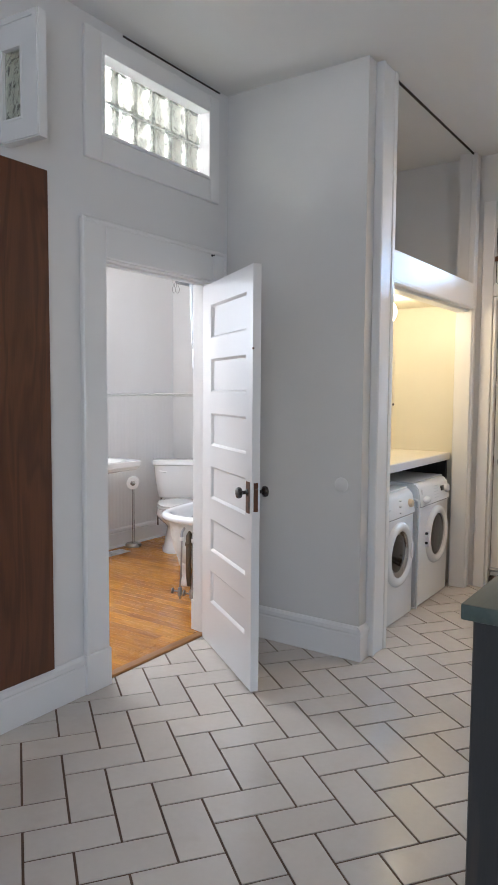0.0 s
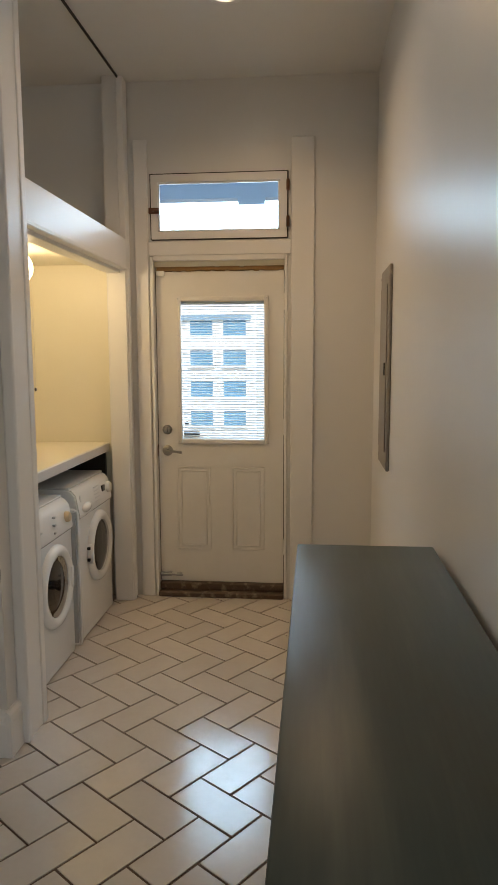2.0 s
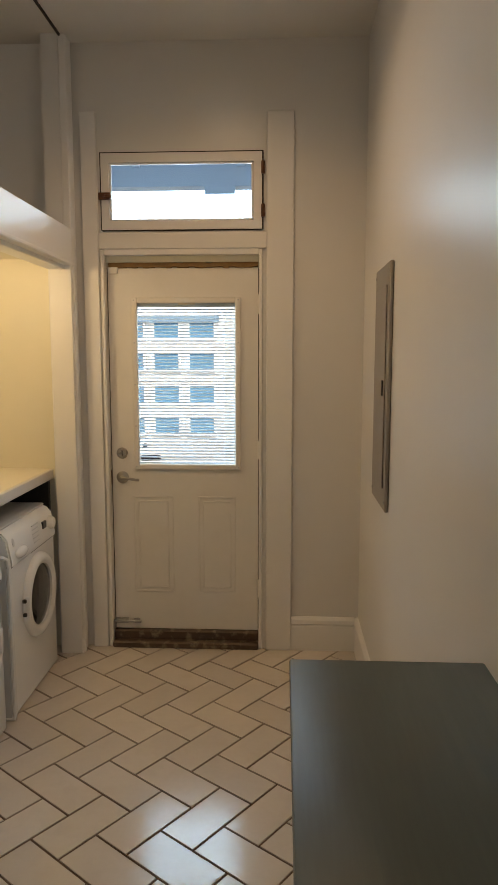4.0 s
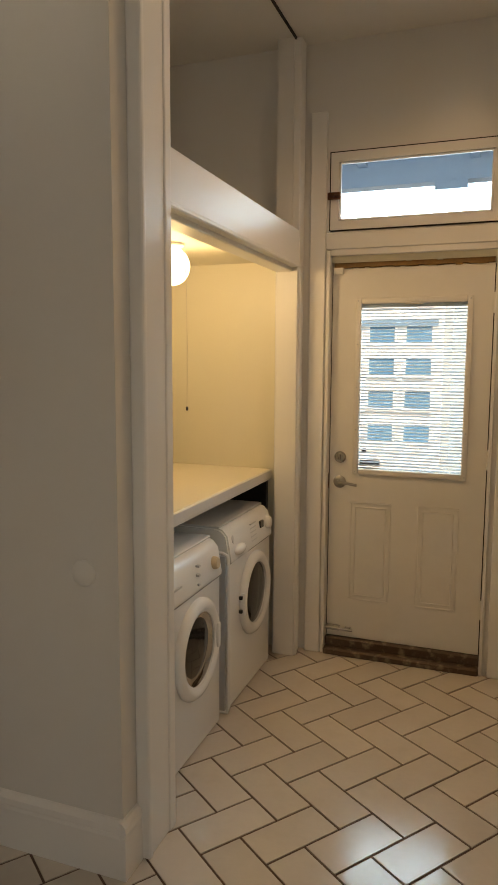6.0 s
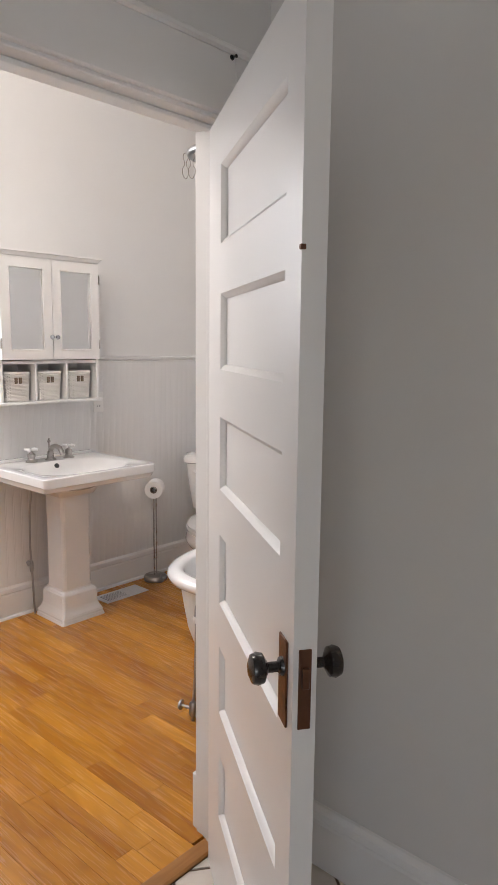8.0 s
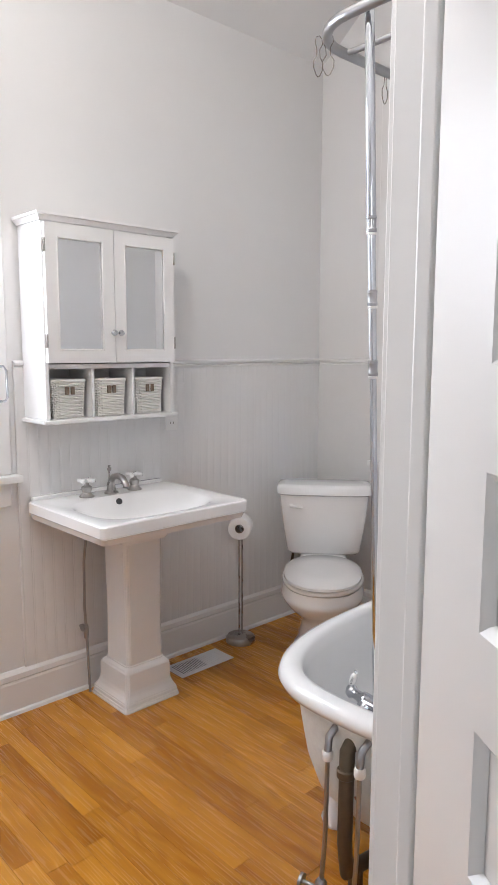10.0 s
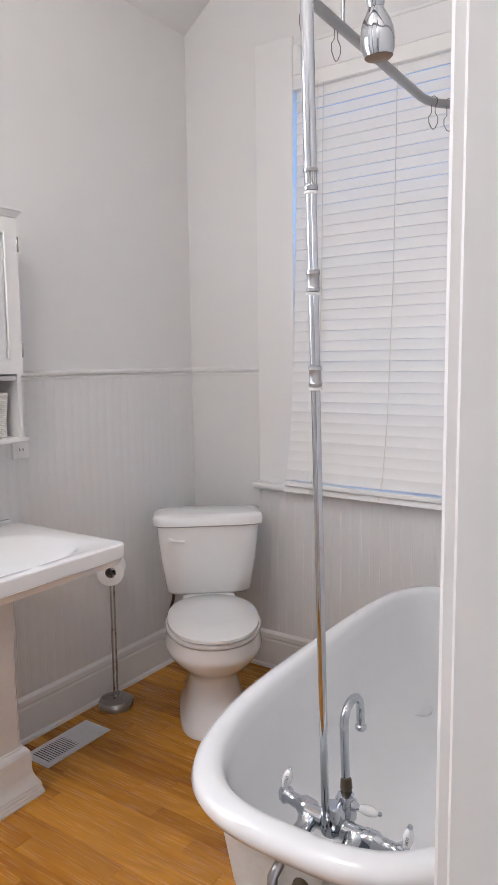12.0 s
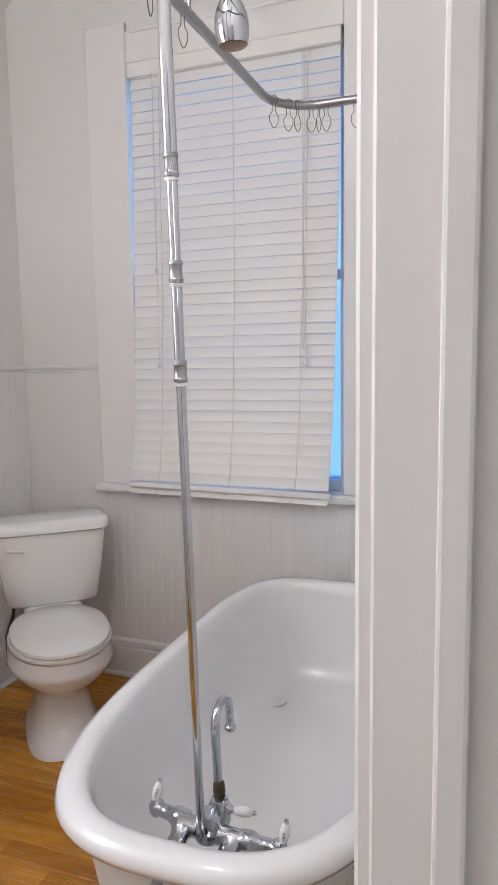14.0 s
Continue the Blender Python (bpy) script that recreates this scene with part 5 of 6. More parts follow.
bm = bmesh.new()
m = aim((-0.035, 0.040, 0.603), (0.042, -0.048, 0.603))
lathe(bm, [(0.022, 0.0), (0.053, 0.0), (0.056, 0.004), (0.056, 0.104), (0.053, 0.108), (0.022, 0.108)], 32, m, cap=False)
part("paper_roll", bm, PAPER, tp, "white paper roll")
bm = bmesh.new()
lathe(bm, [(0.0225, 0.002), (0.0225, 0.104), (0.019, 0.104), (0.019, 0.002)], 24, m, cap=False)
part("tube", bm, CARDBOARD, tp, "dark cardboard tube")

vt = thing("floor_register", "white metal floor register with narrow louvres", "floor vent", pose(-4.395, 4.20, 0.009))
part("frame", boxes((-0.070, 0.070, -0.155, 0.155, 0, 0.003), (-0.058, 0.058, -0.143, 0.143, 0.003, 0.005), bevel=0.001), VENT, vt)
# flat dark sheet in place of a real recess in shade
part("recess", boxes((-0.046, 0.046, -0.13, 0.012, 0.0048, 0.0054)), DARK, vt, "dark louvre recess")
for k in range(13):
    part("louvre", boxes((-0.046, 0.046, -0.126 + k * 0.0108, -0.1205 + k * 0.0108, 0.0050, 0.0066)), VENT, vt, smooth=None)
part("damper_tab", boxes((0.02, 0.03, 0.05, 0.06, 0.005, 0.009), bevel=0.001), VENT, vt)
for k in range(8):
    part("rib", boxes((-0.046, 0.046, 0.022 + k * 0.0135, 0.030 + k * 0.0135, 0.0048, 0.0060)), VENT, vt, smooth=None)

# ---- toilet, set across the corner ----
TP = pose(-4.318, 4.985, 0.008, 0, 0, 40.5)
tl = thing("toilet", "white two-piece toilet with the lid closed, in the corner", "toilet", TP)
bm = bmesh.new()
N = 40
ring_loft(bm, [oval(0, -0.10, 0.448, 0.170, 0.072, N, 5), oval(0, -0.105, 0.466, 0.186, 0.084, N, 5), oval(0, -0.11, 0.62, 0.208, 0.094, N, 6), oval(0, -0.115, 0.755, 0.222, 0.100, N, 6), oval(0, -0.115, 0.77, 0.222, 0.100, N, 6)])
tank = part("tank", bm, PORCELAIN, tl, smooth=50)
bm = bmesh.new()
ring_loft(bm, [oval(0, -0.116, 0.768, 0.226, 0.104, N, 6), oval(0, -0.118, 0.776, 0.238, 0.114, N, 6), oval(0, -0.118, 0.806, 0.240, 0.116, N, 6), oval(0, -0.118, 0.818, 0.232, 0.108, N, 6), oval(0, -0.116, 0.823, 0.20, 0.085, N, 5)])
part("tank_lid", bm, PORCELAIN, tl, smooth=50)
bm = bmesh.new()
lathe(bm, [(0.014, 0), (0.014, 0.008), (0.0, 0.012)], 16, aim((-0.165, -0.205, 0.712), (-0.165, -0.4, 0.712)))
tube(bm, [(-0.165, -0.216, 0.712), (-0.14, -0.222, 0.710), (-0.105, -0.220, 0.706)], 0.007, 8)
part("flush_lever", bm, PORCELAIN, tank, "white flush lever")
bm = bmesh.new()
ring_loft(bm, [oval(0, -0.36, 0.0, 0.142, 0.246, N, 3.0), oval(0, -0.36, 0.02, 0.140, 0.242, N, 3.0), oval(0, -0.36, 0.035, 0.128, 0.226, N, 3.0), oval(0, -0.365, 0.12, 0.112, 0.200, N, 2.8), oval(0, -0.37, 0.20, 0.098, 0.180, N, 2.6), oval(0, -0.385, 0.240, 0.104, 0.192, N, 2.4), oval(0, -0.40, 0.275, 0.142, 0.232, N, 2.3), oval(0, -0.406, 0.310, 0.176, 0.262, N, 2.2), oval(0, -0.408, 0.335, 0.192, 0.276, N, 2.2), oval(0, -0.408, 0.350, 0.196, 0.280, N, 2.2), oval(0, -0.408, 0.360, 0.194, 0.278, N, 2.2), oval(0, -0.408, 0.402, 0.187, 0.270, N, 2.2), oval(0, -0.407, 0.407, 0.135, 0.22, N, 2.2)])
part("bowl", bm, PORCELAIN, tl, smooth=50)
part("bowl_back", boxes((-0.12, 0.12, -0.235, -0.03, 0.33, 0.452), bevel=0.03, segments=4), PORCELAIN, tl)
bm = bmesh.new()
ring_loft(bm, [oval(0, -0.420, 0.405, 0.185, 0.225, N, 2.1, front=0.262), oval(0, -0.420, 0.410, 0.191, 0.230, N, 2.1, front=0.267), oval(0, -0.420, 0.424, 0.191, 0.230, N, 2.1, front=0.267), oval(0, -0.420, 0.428, 0.187, 0.226, N, 2.1, front=0.263)])
part("seat", bm, PORCELAIN, tl, smooth=50)
bm = bmesh.new()
ring_loft(bm, [oval(0, -0.418, 0.431, 0.178, 0.240, N, 2.25, front=0.270), oval(0, -0.418, 0.435, 0.183, 0.245, N, 2.25, front=0.276), oval(0, -0.418, 0.446, 0.182, 0.245, N, 2.25, front=0.275), oval(0, -0.418, 0.453, 0.170, 0.228, N, 2.25, front=0.257), oval(0, -0.418, 0.457, 0.090, 0.12, N, 2.2, front=0.14)])
part("seat_lid", bm, PORCELAIN, tl, smooth=50)
part("hinge_cover", boxes((-0.09, 0.09, -0.235, -0.20, 0.43, 0.452), bevel=0.006, segments=2), PORCELAIN, tl)
bm = bmesh.new()
tube(bm, [(-0.15, -0.10, 0.475), (-0.16, -0.10, 0.40), (-0.19, -0.07, 0.30), (-0.19, -0.05, 0.16)], 0.007, 8)
lathe(bm, [(0.016, 0), (0.018, 0.01), (0.018, 0.03), (0.0, 0.034)], 12, pose(-0.15, -0.10, 0.44))
part("supply_hose", bm, BRASSPIPE, tl, "dark water supply hose")
tl.scale = (1, 1, 0.97)


# ---- clawfoot tub and its plumbing ----
TC = Vector((-3.030, 4.315, 0))
RIM = 0.585
tubt = thing("clawfoot_tub", "old white enamelled clawfoot tub with chipped outside", "bathtub", pose(TC.x, TC.y, 0.008))
N = 96


def tub_ring(z, inset, power=3.0):
    """Round at the faucet end, squarer at the far end."""
    near, far = oval(0, 0, z - 0.008, 0.405 - inset, 0.790 - inset, N, power), oval(0, 0, z - 0.008, 0.405 - inset, 0.800 - inset, N, power + 1.6)
    return [b if b.y > 0 else a for a, b in zip(near, far)]


rz = RIM
bm = bmesh.new()
ring_loft(bm, [tub_ring(rz - 0.052, 0.046), tub_ring(rz - 0.056, 0.030), tub_ring(rz - 0.050, 0.010), tub_ring(rz - 0.030, 0.0), tub_ring(rz - 0.012, 0.006), tub_ring(rz - 0.002, 0.022), tub_ring(rz, 0.040), tub_ring(rz - 0.004, 0.056), tub_ring(rz - 0.016, 0.066),
              tub_ring(rz - 0.05, 0.072), tub_ring(rz - 0.15, 0.082, 2.9), tub_ring(0.34, 0.096, 2.8), tub_ring(0.27, 0.118, 2.7), tub_ring(0.215, 0.165, 2.5), tub_ring(0.192, 0.23, 2.4), tub_ring(0.188, 0.30, 2.3), tub_ring(0.187, 0.36, 2.2), tub_ring(0.1868, 0.395, 2.0)], cap_start=False)
part("basin", bm, ENAMEL, tubt, "glossy white enamel inside and rolled rim", smooth=60)
bm = bmesh.new()
ring_loft(bm, [tub_ring(rz - 0.045, 0.048), tub_ring(rz - 0.15, 0.058, 2.9), tub_ring(0.33, 0.072, 2.8), tub_ring(0.25, 0.096, 2.7), tub_ring(0.19, 0.15, 2.5), tub_ring(0.166, 0.22, 2.4), tub_ring(0.160, 0.32, 2.3)], cap_start=False)
part("outer_shell", bm, CHIPPED, tubt, "chipped grey-white outside with rust spots", smooth=60)
for sx in (-1, 1):
    for y in (-0.50, 0.50):
        bm = bmesh.new()
        lathe(bm, [(0.0, 0), (0.038, 0.0), (0.044, 0.02), (0.034, 0.045), (0.022, 0.07), (0.03, 0.12), (0.05, 0.165), (0.055, 0.20)], 16, pose(sx * 0.215, y, 0))
        part("claw_foot", bm, ENAMEL, tubt)

ft = thing("tub_faucet", "old chrome tub faucet with white porcelain lever handles", "faucet")
fx, fy, fz = -3.035, 3.732, 0.482
body = bmesh.new()
lathe(body, [(0.0, 0), (0.018, 0.002), (0.020, 0.012), (0.014, 0.022), (0.016, 0.05), (0.022, 0.06), (0.022, 0.085), (0.015, 0.095), (0.016, 0.112), (0.0, 0.114)], 18, aim((fx - 0.138, fy + 0.050, fz), (fx + 0.06, fy + 0.010, fz - 0.002)))
lathe(body, [(0.0, 0), (0.018, 0.002), (0.020, 0.012), (0.014, 0.022), (0.016, 0.05), (0.022, 0.06), (0.022, 0.085), (0.015, 0.095), (0.016, 0.112), (0.0, 0.114)], 18, aim((fx + 0.162, fy + 0.020, fz - 0.004), (fx - 0.06, fy + 0.010, fz)))
rod(body, (fx - 0.06, fy + 0.02, fz), (fx + 0.08, fy + 0.015, fz - 0.004), 0.021, n=16)
lathe(body, [(0.0, 0), (0.026, 0.0), (0.028, 0.01), (0.024, 0.05), (0.018, 0.06), (0.0, 0.062)], 18, pose(fx + 0.006, fy + 0.012, fz - 0.012))
lathe(body, [(0.0, 0), (0.024, 0.0), (0.024, 0.035), (0.018, 0.05), (0.0, 0.052)], 18, pose(fx + 0.012, fy + 0.06, fz - 0.004))
part("valve_body", body, CHROME, ft)
for x, y in ((fx - 0.05, fy), (fx + 0.06, fy)):
    bm = bmesh.new()
    lathe(bm, [(0.034, 0.0), (0.036, 0.006), (0.024, 0.022), (0.020, 0.05), (0.024, 0.065), (0.0, 0.068)], 20, aim((x, y - 0.055, fz - 0.03), (x, y + 0.02, fz)))
    rod(bm, (x, y - 0.135, fz - 0.05), (x, y - 0.05, fz - 0.028), 0.017, n=16)
    part("coupling", bm, CHROME, ft)
bm = bmesh.new()
gp = [(fx + 0.006, fy + 0.075, fz + 0.02), (fx, fy + 0.08, fz + 0.11), (fx - 0.004, fy + 0.084, fz + 0.16)]
for k in range(9):
    a = math.pi * k / 8 * 1.05
    gp.append((fx - 0.005, fy + 0.126 - 0.042 * math.cos(a), fz + 0.185 + 0.042 * math.sin(a)))
gp.append((fx - 0.006, gp[-1][1] + 0.004, gp[-1][2] - 0.03))
tube(bm, gp, 0.0098, 14)
lathe(bm, [(0.0102, 0), (0.0135, 0.003), (0.0135, 0.010), (0.0102, 0.015)], 16, aim(gp[-1], (gp[-1][0], gp[-1][1], gp[-1][2] - 1)))
spout = part("gooseneck_spout", bm, CHROME, ft)
bm = bmesh.new()
lathe(bm, [(0.0115, 0), (0.0135, 0.005), (0.0120, 0.024), (0.0100, 0.028)], 16, aim((fx + 0.006, fy + 0.075, fz + 0.045), (fx, fy + 0.08, fz + 0.15)))
part("corroded_collar", bm, BRASSPIPE, spout, "brown corroded collar")


def lever(a, b, text):
    bm = bmesh.new()
    ln = (Vector(b) - Vector(a)).length
    m = aim(a, b) @ Matrix.Scale(0.82, 4)
    lathe(bm, [(0.0, -0.012), (0.012, -0.010), (0.014, 0.0), (0.009, 0.012)], 14, m)
    base = part("handle_hub", bm, CHROME, ft)
    bm = bmesh.new()
    lathe(bm, [(0.007, 0.010), (0.009, 0.014), (0.013, 0.030), (0.0134, 0.044), (0.009, 0.057), (0.005, 0.061)], 18, m)
    part("porcelain_lever", bm, PORCELAIN, base, "white porcelain lever")
    bm = bmesh.new()
    lathe(bm, [(0.005, 0.061), (0.007, 0.065), (0.0055, 0.070), (0.0, 0.073)], 12, m)
    part("tip", bm, CHROME, base)
    if text:
        font = bpy.data.curves.new(text.lower(), "FONT")
        font.body, font.size, font.align_x, font.align_y, font.extrude = text, 0.008, "CENTER", "CENTER", 0.0002
        tx = new("lettering", font)
        font.materials.append(DARK)
        axis = (Vector(b) - Vector(a)).normalized()
        mid_p = Vector(a) + axis * 0.030
        face = (Vector((-2.5, 2.56, 1.44)) - mid_p).normalized()
        face = (face - axis * face.dot(axis)).normalized()
        y = face.cross(axis)
        tx.matrix_basis = Matrix(((axis.x, y.x, face.x, 0), (axis.y, y.y, face.y, 0), (axis.z, y.z, face.z, 0), (0, 0, 0, 1)))
        tx.matrix_basis.translation = mid_p + face * 0.0114
        tx.parent = base


lever((fx - 0.138, fy + 0.050, fz + 0.004), (fx - 0.118, fy + 0.072, fz + 0.10), "COLD")
lever((fx + 0.162, fy + 0.020, fz + 0.002), (fx + 0.177, fy + 0.024, fz + 0.10), "HOT")
lever((fx + 0.035, fy + 0.055, fz + 0.030), (fx + 0.115, fy + 0.085, fz + 0.012), "")

# shower riser, head and curtain ring
rs = thing("shower_riser", "tall chrome shower riser pipe with joints and shower head", "shower")
p0, p1 = Vector((-3.034, 3.722, 0.490)), Vector((-2.994, 3.560, 2.42))
on = lambda z: p0 + (p1 - p0) * ((z - p0.z) / (p1.z - p0.z))
bm = bmesh.new()
rod(bm, p0, on(1.42), 0.0085, n=16)
part("lower_pipe", bm, CHROME, rs)
bm = bmesh.new()
rod(bm, on(1.42), on(1.745), 0.0095, n=16)
part("middle_pipe", bm, CHROME, rs)
bm = bmesh.new()
rod(bm, on(1.745), p1, 0.0112, n=16)
part("upper_pipe", bm, CHROME, rs)
for z in (1.421, 1.588, 1.757):
    bm = bmesh.new()
    lathe(bm, [(0.0095, -0.019), (0.0122, -0.018), (0.0128, -0.012), (0.0112, -0.010), (0.0112, 0.010), (0.0128, 0.012), (0.0122, 0.018), (0.0095, 0.019)], 18, aim(on(z), on(z + 0.1)))
    jt = part("joint", bm, GALV, rs, "dull metal pipe joint")
    bm = bmesh.new()
    lathe(bm, [(0.0100, -0.025), (0.0122, -0.0245), (0.0122, -0.020), (0.0100, -0.0195)], 18, aim(on(z), on(z + 0.1)))
    part("washer", bm, PLATE, jt, "white plastic washer")
top = on(2.30)
sh = bmesh.new()
tube(sh, [tuple(top), (-2.985, 3.62, 2.325), (-2.975, 3.70, 2.31), (-2.968, 3.755, 2.26), (-2.965, 3.775, 2.20)], 0.011, 12)
part("shower_arm", sh, CHROME, rs)
bm = bmesh.new()
lathe(bm, [(0.010, -0.02), (0.012, 0.0), (0.012, 0.028), (0.010, 0.034), (0.015, 0.045), (0.0165, 0.050), (0.0165, 0.066), (0.014, 0.072), (0.018, 0.080), (0.0255, 0.094), (0.0305, 0.110), (0.0315, 0.126), (0.0300, 0.142), (0.026, 0.154)], 32, aim((-2.966, 3.772, 2.155), (-2.961, 3.792, 1.98)))
hd = part("shower_head", bm, CHROME, rs)
bm = bmesh.new()
lathe(bm, [(0.026, 0.155), (0.022, 0.158), (0.0, 0.159)], 24, aim((-2.966, 3.772, 2.155), (-2.961, 3.792, 1.98)))
part("spray_face", bm, SHOWERFACE, hd, "limescaled spray face")
bm = bmesh.new()
rod(bm, (-2.99, 3.765, 2.165), (-3.025, 3.76, 2.17), 0.009)
box(bm, -3.045, -3.020, 3.75, 3.77, 2.150, 2.180, bevel=0.004)
part("shut_off_knob", bm, CHROME, hd)

RZ = 2.20
rx0, rx1, ry0, ry1, rr = -3.165, -2.700, 3.54, 4.69, 0.14
pts = []
for (cx_, cy_), a0 in (((rx1 - rr, ry1 - rr), 0), ((rx0 + rr, ry1 - rr), 90), ((rx0 + rr, ry0 + rr), 180), ((rx1 - rr, ry0 + rr), 270)):
    for k in range(9):
        a = radians(a0 + k * 90 / 8)
        pts.append((cx_ + rr * math.cos(a), cy_ + rr * math.sin(a), RZ))
cr = thing("curtain_ring_rod", "dull metal oval shower curtain rod hung above the tub", "curtain rod")
bm = bmesh.new()
tube(bm, pts, 0.0125, 12, closed=True)
part("ring_rod", bm, GALV, cr)
for (x, y) in ((rx0, 4.05), (rx1, 4.05)):
    bm = bmesh.new()
    rod(bm, (x, y, RZ), (x, y, CEIL), 0.005)
    part("hanger", bm, GALV, cr)
bm = bmesh.new()
rod(bm, (rx0 + 0.004, 3.70, RZ), (rx1 - 0.004, 3.70, RZ), 0.008)
part("cross_bar", bm, GALV, cr)
hookb = bmesh.new()
tube(hookb, [(0, 0.0, 0.019), (0.013, 0.002, 0.012), (0.015, 0.003, -0.004), (0.006, 0.004, -0.022), (0.007, 0.004, -0.045), (0.018, 0.004, -0.062), (0.017, 0.004, -0.085), (0.007, 0.004, -0.105), (0.0, 0.004, -0.110), (-0.007, 0.004, -0.105), (-0.017, 0.004, -0.085), (-0.018, 0.004, -0.062), (-0.007, 0.004, -0.045), (-0.008, 0.002, -0.022), (-0.016, 0.0, -0.004), (-0.013, 0.0, 0.012)], 0.0016, 5, closed=True)
hook_mesh = finish(hookb, "curtain_hook", WIRE, 60)
spots = [(rx0, 3.60, 80), (rx0, 3.87, 95), (rx0, 4.02, 70), (rx0 + 0.02, 4.60, 40), (rx0 + 0.05, 4.645, 20), (rx0 + 0.075, 4.665, 60), (rx0 + 0.11, 4.685, 10), (rx0 + 0.135, 4.69, 75), (rx0 + 0.155, 4.69, 0), (rx0 + 0.245, 4.69, 5), (rx0 + 0.36, 4.69, 15), (rx0 + 0.02, 3.610, 30)]
for x, y, a in spots:
    o = tagged(new("curtain_hook", hook_mesh), "wire shower curtain hook hanging on the rod", "hook", "curtain hooks")
    o.matrix_basis = pose(x, y, RZ, 0, 0, a) @ Matrix.Diagonal((0.78, 0.78, 0.72, 1))

# pipes at the tub's end
pp = thing("tub_supply_pipes", "old metal supply pipes below the tub faucet", "water pipe")
for x in (-3.062, -2.958):
    bm = bmesh.new()
    tube(bm, [(x + 0.02, 3.62, 0.505), (x + 0.006, 3.580, 0.497), (x, 3.560, 0.475), (x, 3.556, 0.43)], 0.0105, 10)
    part("elbow", bm, GALV, pp)
    bm = bmesh.new()
    lathe(bm, [(0.0125, 0), (0.0150, 0.004), (0.0150, 0.022), (0.0125, 0.026)], 12, pose(x, 3.556, 0.412))
    part("nut", bm, PLATE, pp, "white plastic nut")
    bm = bmesh.new()
    tube(bm, [(x, 3.556, 0.42), (x + 0.004, 3.546, 0.2), (x + 0.006, 3.53, 0.06), (x + 0.006, 3.53, -0.005)], 0.0062, 8)
    part("pipe", bm, GALV, pp)
    bm = bmesh.new()
    lathe(bm, [(0.012, 0), (0.016, 0.01), (0.016, 0.05), (0.010, 0.06)], 12, pose(x + 0.006, 3.53, 0.03))
    rod(bm, (x + 0.006, 3.53, 0.06), (x - 0.045, 3.515, 0.062), 0.006)
    lathe(bm, [(0.0, 0), (0.02, 0.002), (0.02, 0.010), (0.0, 0.012)], 12, aim((x - 0.042, 3.516, 0.062), (x - 0.2, 3.47, 0.066)))
    part("valve", bm, GALV, pp)
# near-black disc on the shell; the opening's shade is only its colour
bm = bmesh.new()
lathe(bm, [(0.0, 0.0), (0.034, 0.0), (0.036, 0.003), (0.030, 0.004), (0.0, 0.004)], 24, aim((-3.009, 3.5745, 0.468), (-3.009, 3.0, 0.468)))
part("overflow_opening", bm, CRACK, tubt, "dark ragged opening behind the drain pipe")
dn = thing("tub_drain_pipe", "dark corroded overflow and drain pipe of the tub", "drain pipe")
bm = bmesh.new()
tube(bm, [(-3.008, 3.64, 0.475), (-3.010, 3.592, 0.472), (-3.011, 3.572, 0.45), (-3.012, 3.570, 0.2), (-3.012, 3.58, 0.11), (-3.012, 3.70, 0.09)], 0.020, 14)
part("pipe", bm, BRASSPIPE, dn)
bm = bmesh.new()
lathe(bm, [(0.021, 0), (0.0245, 0.004), (0.0245, 0.022), (0.021, 0.026)], 16, pose(-3.0115, 3.570, 0.38))
part("collar", bm, BRASSPIPE, dn)
bm = bmesh.new()
rod(bm, (-3.012, 3.62, 0.10), (-3.012, 3.62, -0.005), 0.020)
part("trap", bm, BRASSPIPE, dn)


# ---- outside, seen through the back door ----
setting("ground", boxes((-400, 400, -400, 700, -0.9, -0.55)), GROUND, "grey paved yard outside the house", "ground")
NY = 12.0      # front of the neighbouring house
nb = thing("neighbour_house", "white lapped-siding house with small blue panes across the yard", "house", pose(0, NY, -0.55))
part("wall", boxes((-9.0, -1.36, 0.03, 6.0, 0, 5.2)), FACADE, nb, smooth=None)
part("corner_board", boxes((-1.50, -1.345, -0.012, 0.03, 0, 5.2), bevel=0.004), FACADE, nb)
lap = bmesh.new()
ring_loft(lap, [[Vector((x, y, z)) for y, z in ((0.03, 0.0), (-0.006, 0.0), (0.018, 0.205), (0.03, 0.205))] for x in (-9.0, -1.50)])
lap_mesh = finish(lap, "siding_board", FACADE, None)
for k in range(26):
    o = new("siding_board", lap_mesh)
    o.parent = nb
    o.location = (0, 0, k * 0.195)
# shadowed band over the panes, built as a coloured strip
part("fascia_strip", boxes((-5.2, -1.43, -0.06, 0.03, 2.665, 2.755), bevel=0.004), BLUEBAND, nb, "blue-grey strip for the shadowed band over the panes")
pane_mesh = finish(boxes((-0.185, 0.185, -0.012, 0.02, -0.125, 0.125)), "pane", FARGLASS, None)
sash_mesh = finish(boxes((-0.225, -0.185, -0.03, 0.02, -0.165, 0.165), (0.185, 0.225, -0.03, 0.02, -0.165, 0.165), (-0.185, 0.185, -0.03, 0.02, 0.125, 0.165), (-0.185, 0.185, -0.03, 0.02, -0.165, -0.125)), "window", FACADE, None)
for c in range(7):
    for r in range(4):
        o = new("window", sash_mesh)
        o.parent = nb
        o.location = (-1.70 - c * 0.54, 0, 1.08 + r * 0.49)
        q = new("pane", pane_mesh)
        q.parent = o
part("wing_wall", boxes((-1.36, 4.5, 2.0, 6.0, 0, 4.4)), WING, nb, "side wing, its shade painted in as blue-grey", smooth=None)
deck = setting("porch_floor", boxes((-3.0, 1.5, HY + 0.19, 7.0, -0.10, -0.006)), PORCH, "painted porch floor boards", "porch")
pr = thing("porch_roof", "blue-grey boarded porch ceiling outside the door", "roof", kind="structure")
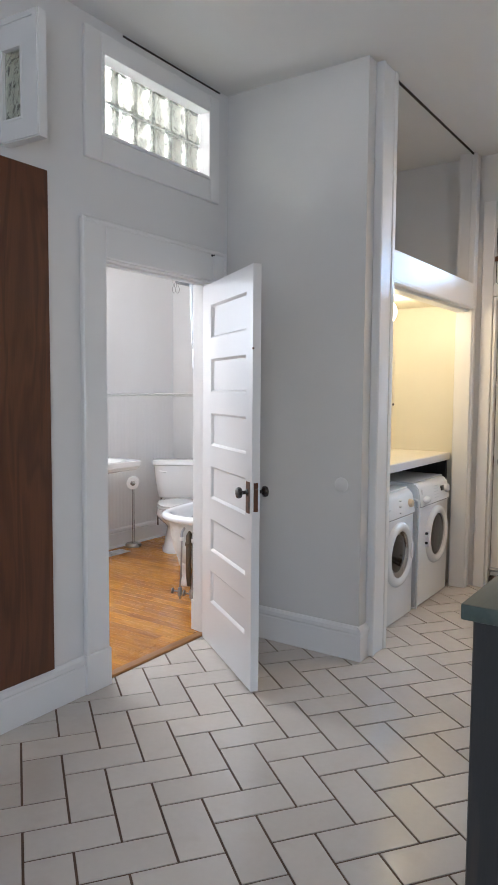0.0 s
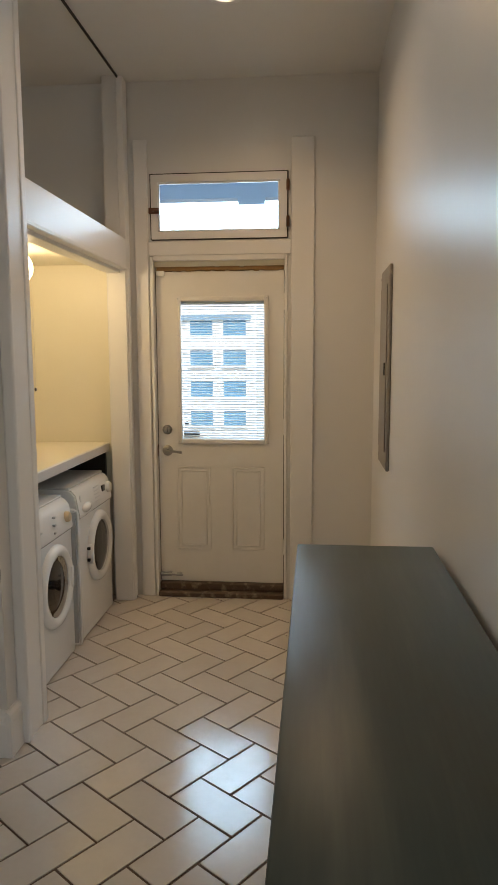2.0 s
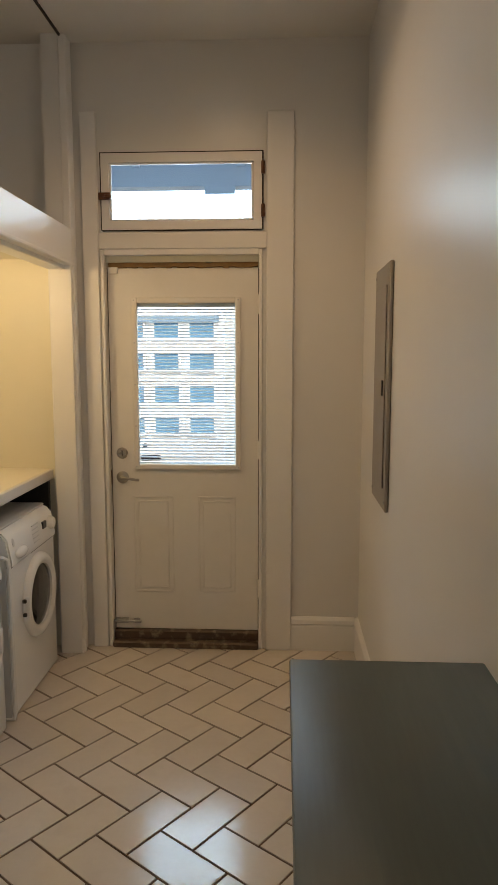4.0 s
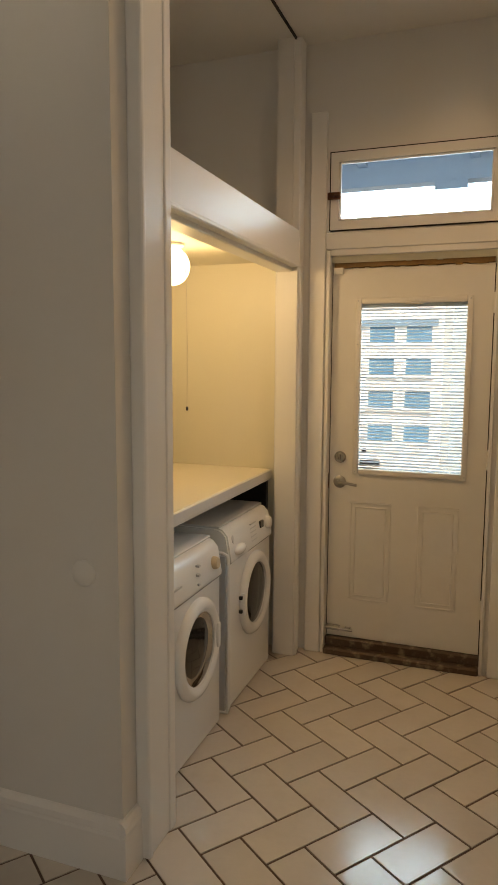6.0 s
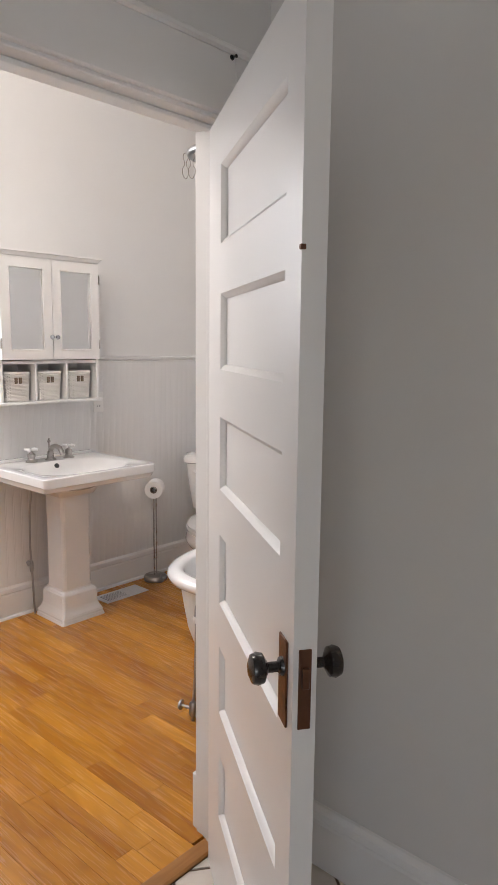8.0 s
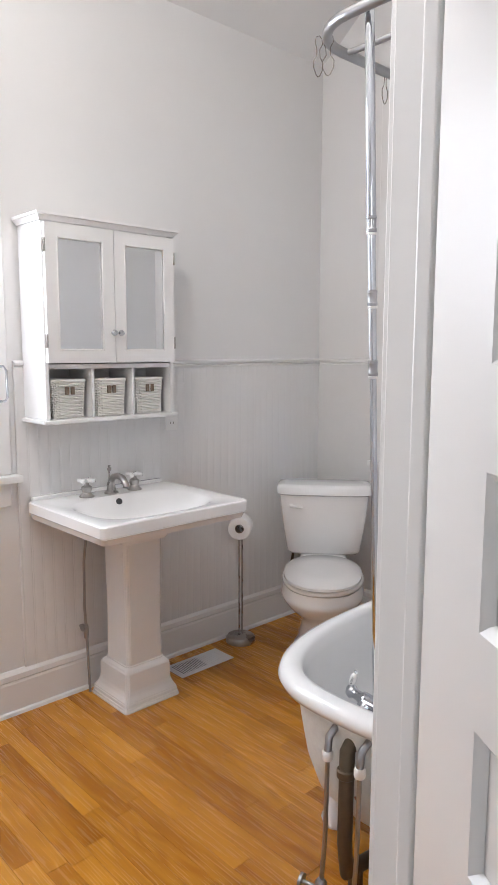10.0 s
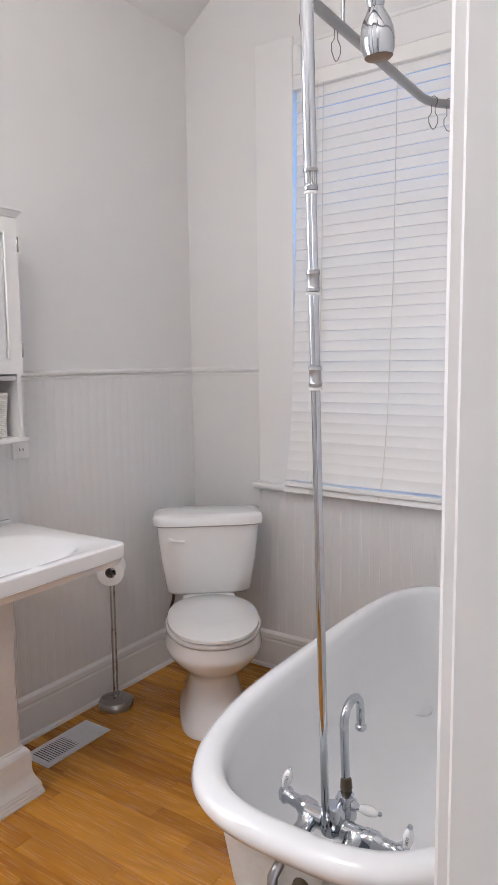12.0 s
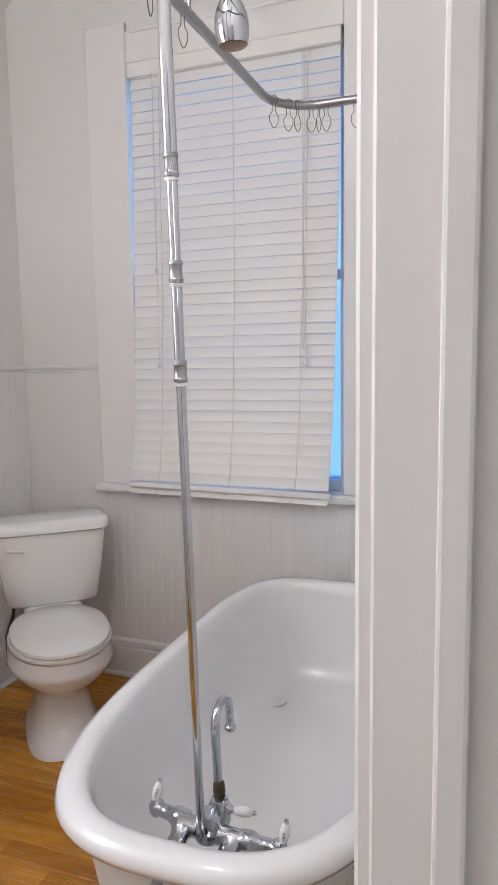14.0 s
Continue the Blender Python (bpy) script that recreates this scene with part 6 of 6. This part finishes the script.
part("boards", boxes((-3.0, 1.5, HY + 0.19, 6.7, 3.02, 3.10)), PORCH, pr, smooth=None)
for k in range(4):
    part("rafter", boxes((-2.3 + k * 0.75, -2.24 + k * 0.75, HY + 0.19, 6.7, 2.93, 3.02)), PORCH, pr, smooth=None)
part("beam", boxes((-3.0, 1.5, 6.55, 6.7, 2.80, 3.02)), PORCH, pr, smooth=None)
part("bracket", boxes((-1.03, -0.815, 6.54, 6.70, 2.745, 2.80)), PORCH, pr, smooth=None)
# ---- floor pieces ----
TANG, TWID, TORG = radians(53.3), 0.1525, Vector((-1.6915, 1.760))
U, V = Vector((math.cos(TANG), math.sin(TANG))), Vector((-math.sin(TANG), math.cos(TANG)))


def clip(poly, x0, x1, y0, y1):
    for axis, lim, keep in ((0, x0, 1), (0, x1, -1), (1, y0, 1), (1, y1, -1)):
        out = []
        for a, b in zip(poly, poly[1:] + poly[:1]):
            da, db = (a[axis] - lim) * keep, (b[axis] - lim) * keep
            if da >= 0:
                out.append(a)
            if da * db < 0:
                out.append(a + (b - a) * (da / (da - db)))
        poly = out
        if len(poly) < 3:
            return []
    return poly


def tile_mesh(poly, lift):
    bm = bmesh.new()
    c = sum(poly, Vector((0, 0))) / len(poly)
    shrink = lambda k: [p + (c - p).normalized() * k for p in poly]
    ring_loft(bm, [[Vector((p.x, p.y, z)) for p in q] for q, z in ((poly, -0.008), (poly, -0.0012 + lift), (shrink(0.0022), lift))])
    return finish(bm, "tile", TILE, None)


whole = {}
gap = 0.0041
for i in range(-34, 44):
    for j in range(-16, 20):
        o = Vector((i + 2 * j, -i + 2 * j))
        for kind, (a, b, c, d) in (("h", (0, 2, -1, 0)), ("v", (-1, 0, -2, 0))):
            uv = [(a * TWID + gap, c * TWID + gap), (b * TWID - gap, c * TWID + gap), (b * TWID - gap, d * TWID - gap), (a * TWID + gap, d * TWID - gap)]
            base = TORG + U * (o.x * TWID) + V * (o.y * TWID)
            poly = [base + U * p + V * q for p, q in uv]
            mid_p = sum(poly, Vector((0, 0))) / 4
            if mid_p.x > -1.62 or mid_p.y > 3.33:
                room = (-1.90, RX + 0.01, 0.55, HY + 0.012)
            else:
                room = (-2.488, RX, 0.55, 3.28)
            cut = clip(poly, *room)
            if not cut:
                continue
            area = abs(sum(p.x * q.y - q.x * p.y for p, q in zip(cut, cut[1:] + cut[:1]))) / 2
            if area < 0.0006:
                continue
            lift = random.uniform(-0.0005, 0.0006)
            if len(cut) == 4 and abs(area - (2 * TWID - 2 * gap) * (TWID - 2 * gap)) < 1e-5:
                if kind not in whole:
                    whole[kind] = tile_mesh([p - base for p in poly], 0.0)
                t = new("tile", whole[kind])
                t.location = (base.x, base.y, lift)
            else:
                t = new("tile", tile_mesh([p - mid_p for p in cut], 0.0))
                t.location = (mid_p.x, mid_p.y, lift)
            t.parent = floor

PW = 0.066
boards = {}
y = 2.0
while y < BY - 0.01:
    y1 = min(y + PW, BY)
    x = BX - random.uniform(0.0, 0.55)
    while x < -2.53:
        ln = random.choice((0.42, 0.55, 0.68, 0.80, 0.95))
        a, b = max(x, BX), min(x + ln, -2.53)
        if b - a > 0.03:
            key = round(b - a, 3)
            if key not in boards:
                boards[key] = finish(boxes((0.0004, b - a - 0.0004, 0.0003, PW - 0.0003, -0.012, 0.0), bevel=0.0007), "plank", OAK, None)
            o = new("plank", boards[key])
            o.location = (a, y, 0.008 + random.uniform(-0.0002, 0.0002))
            o.parent = bath_floor
        x += ln
    y += PW
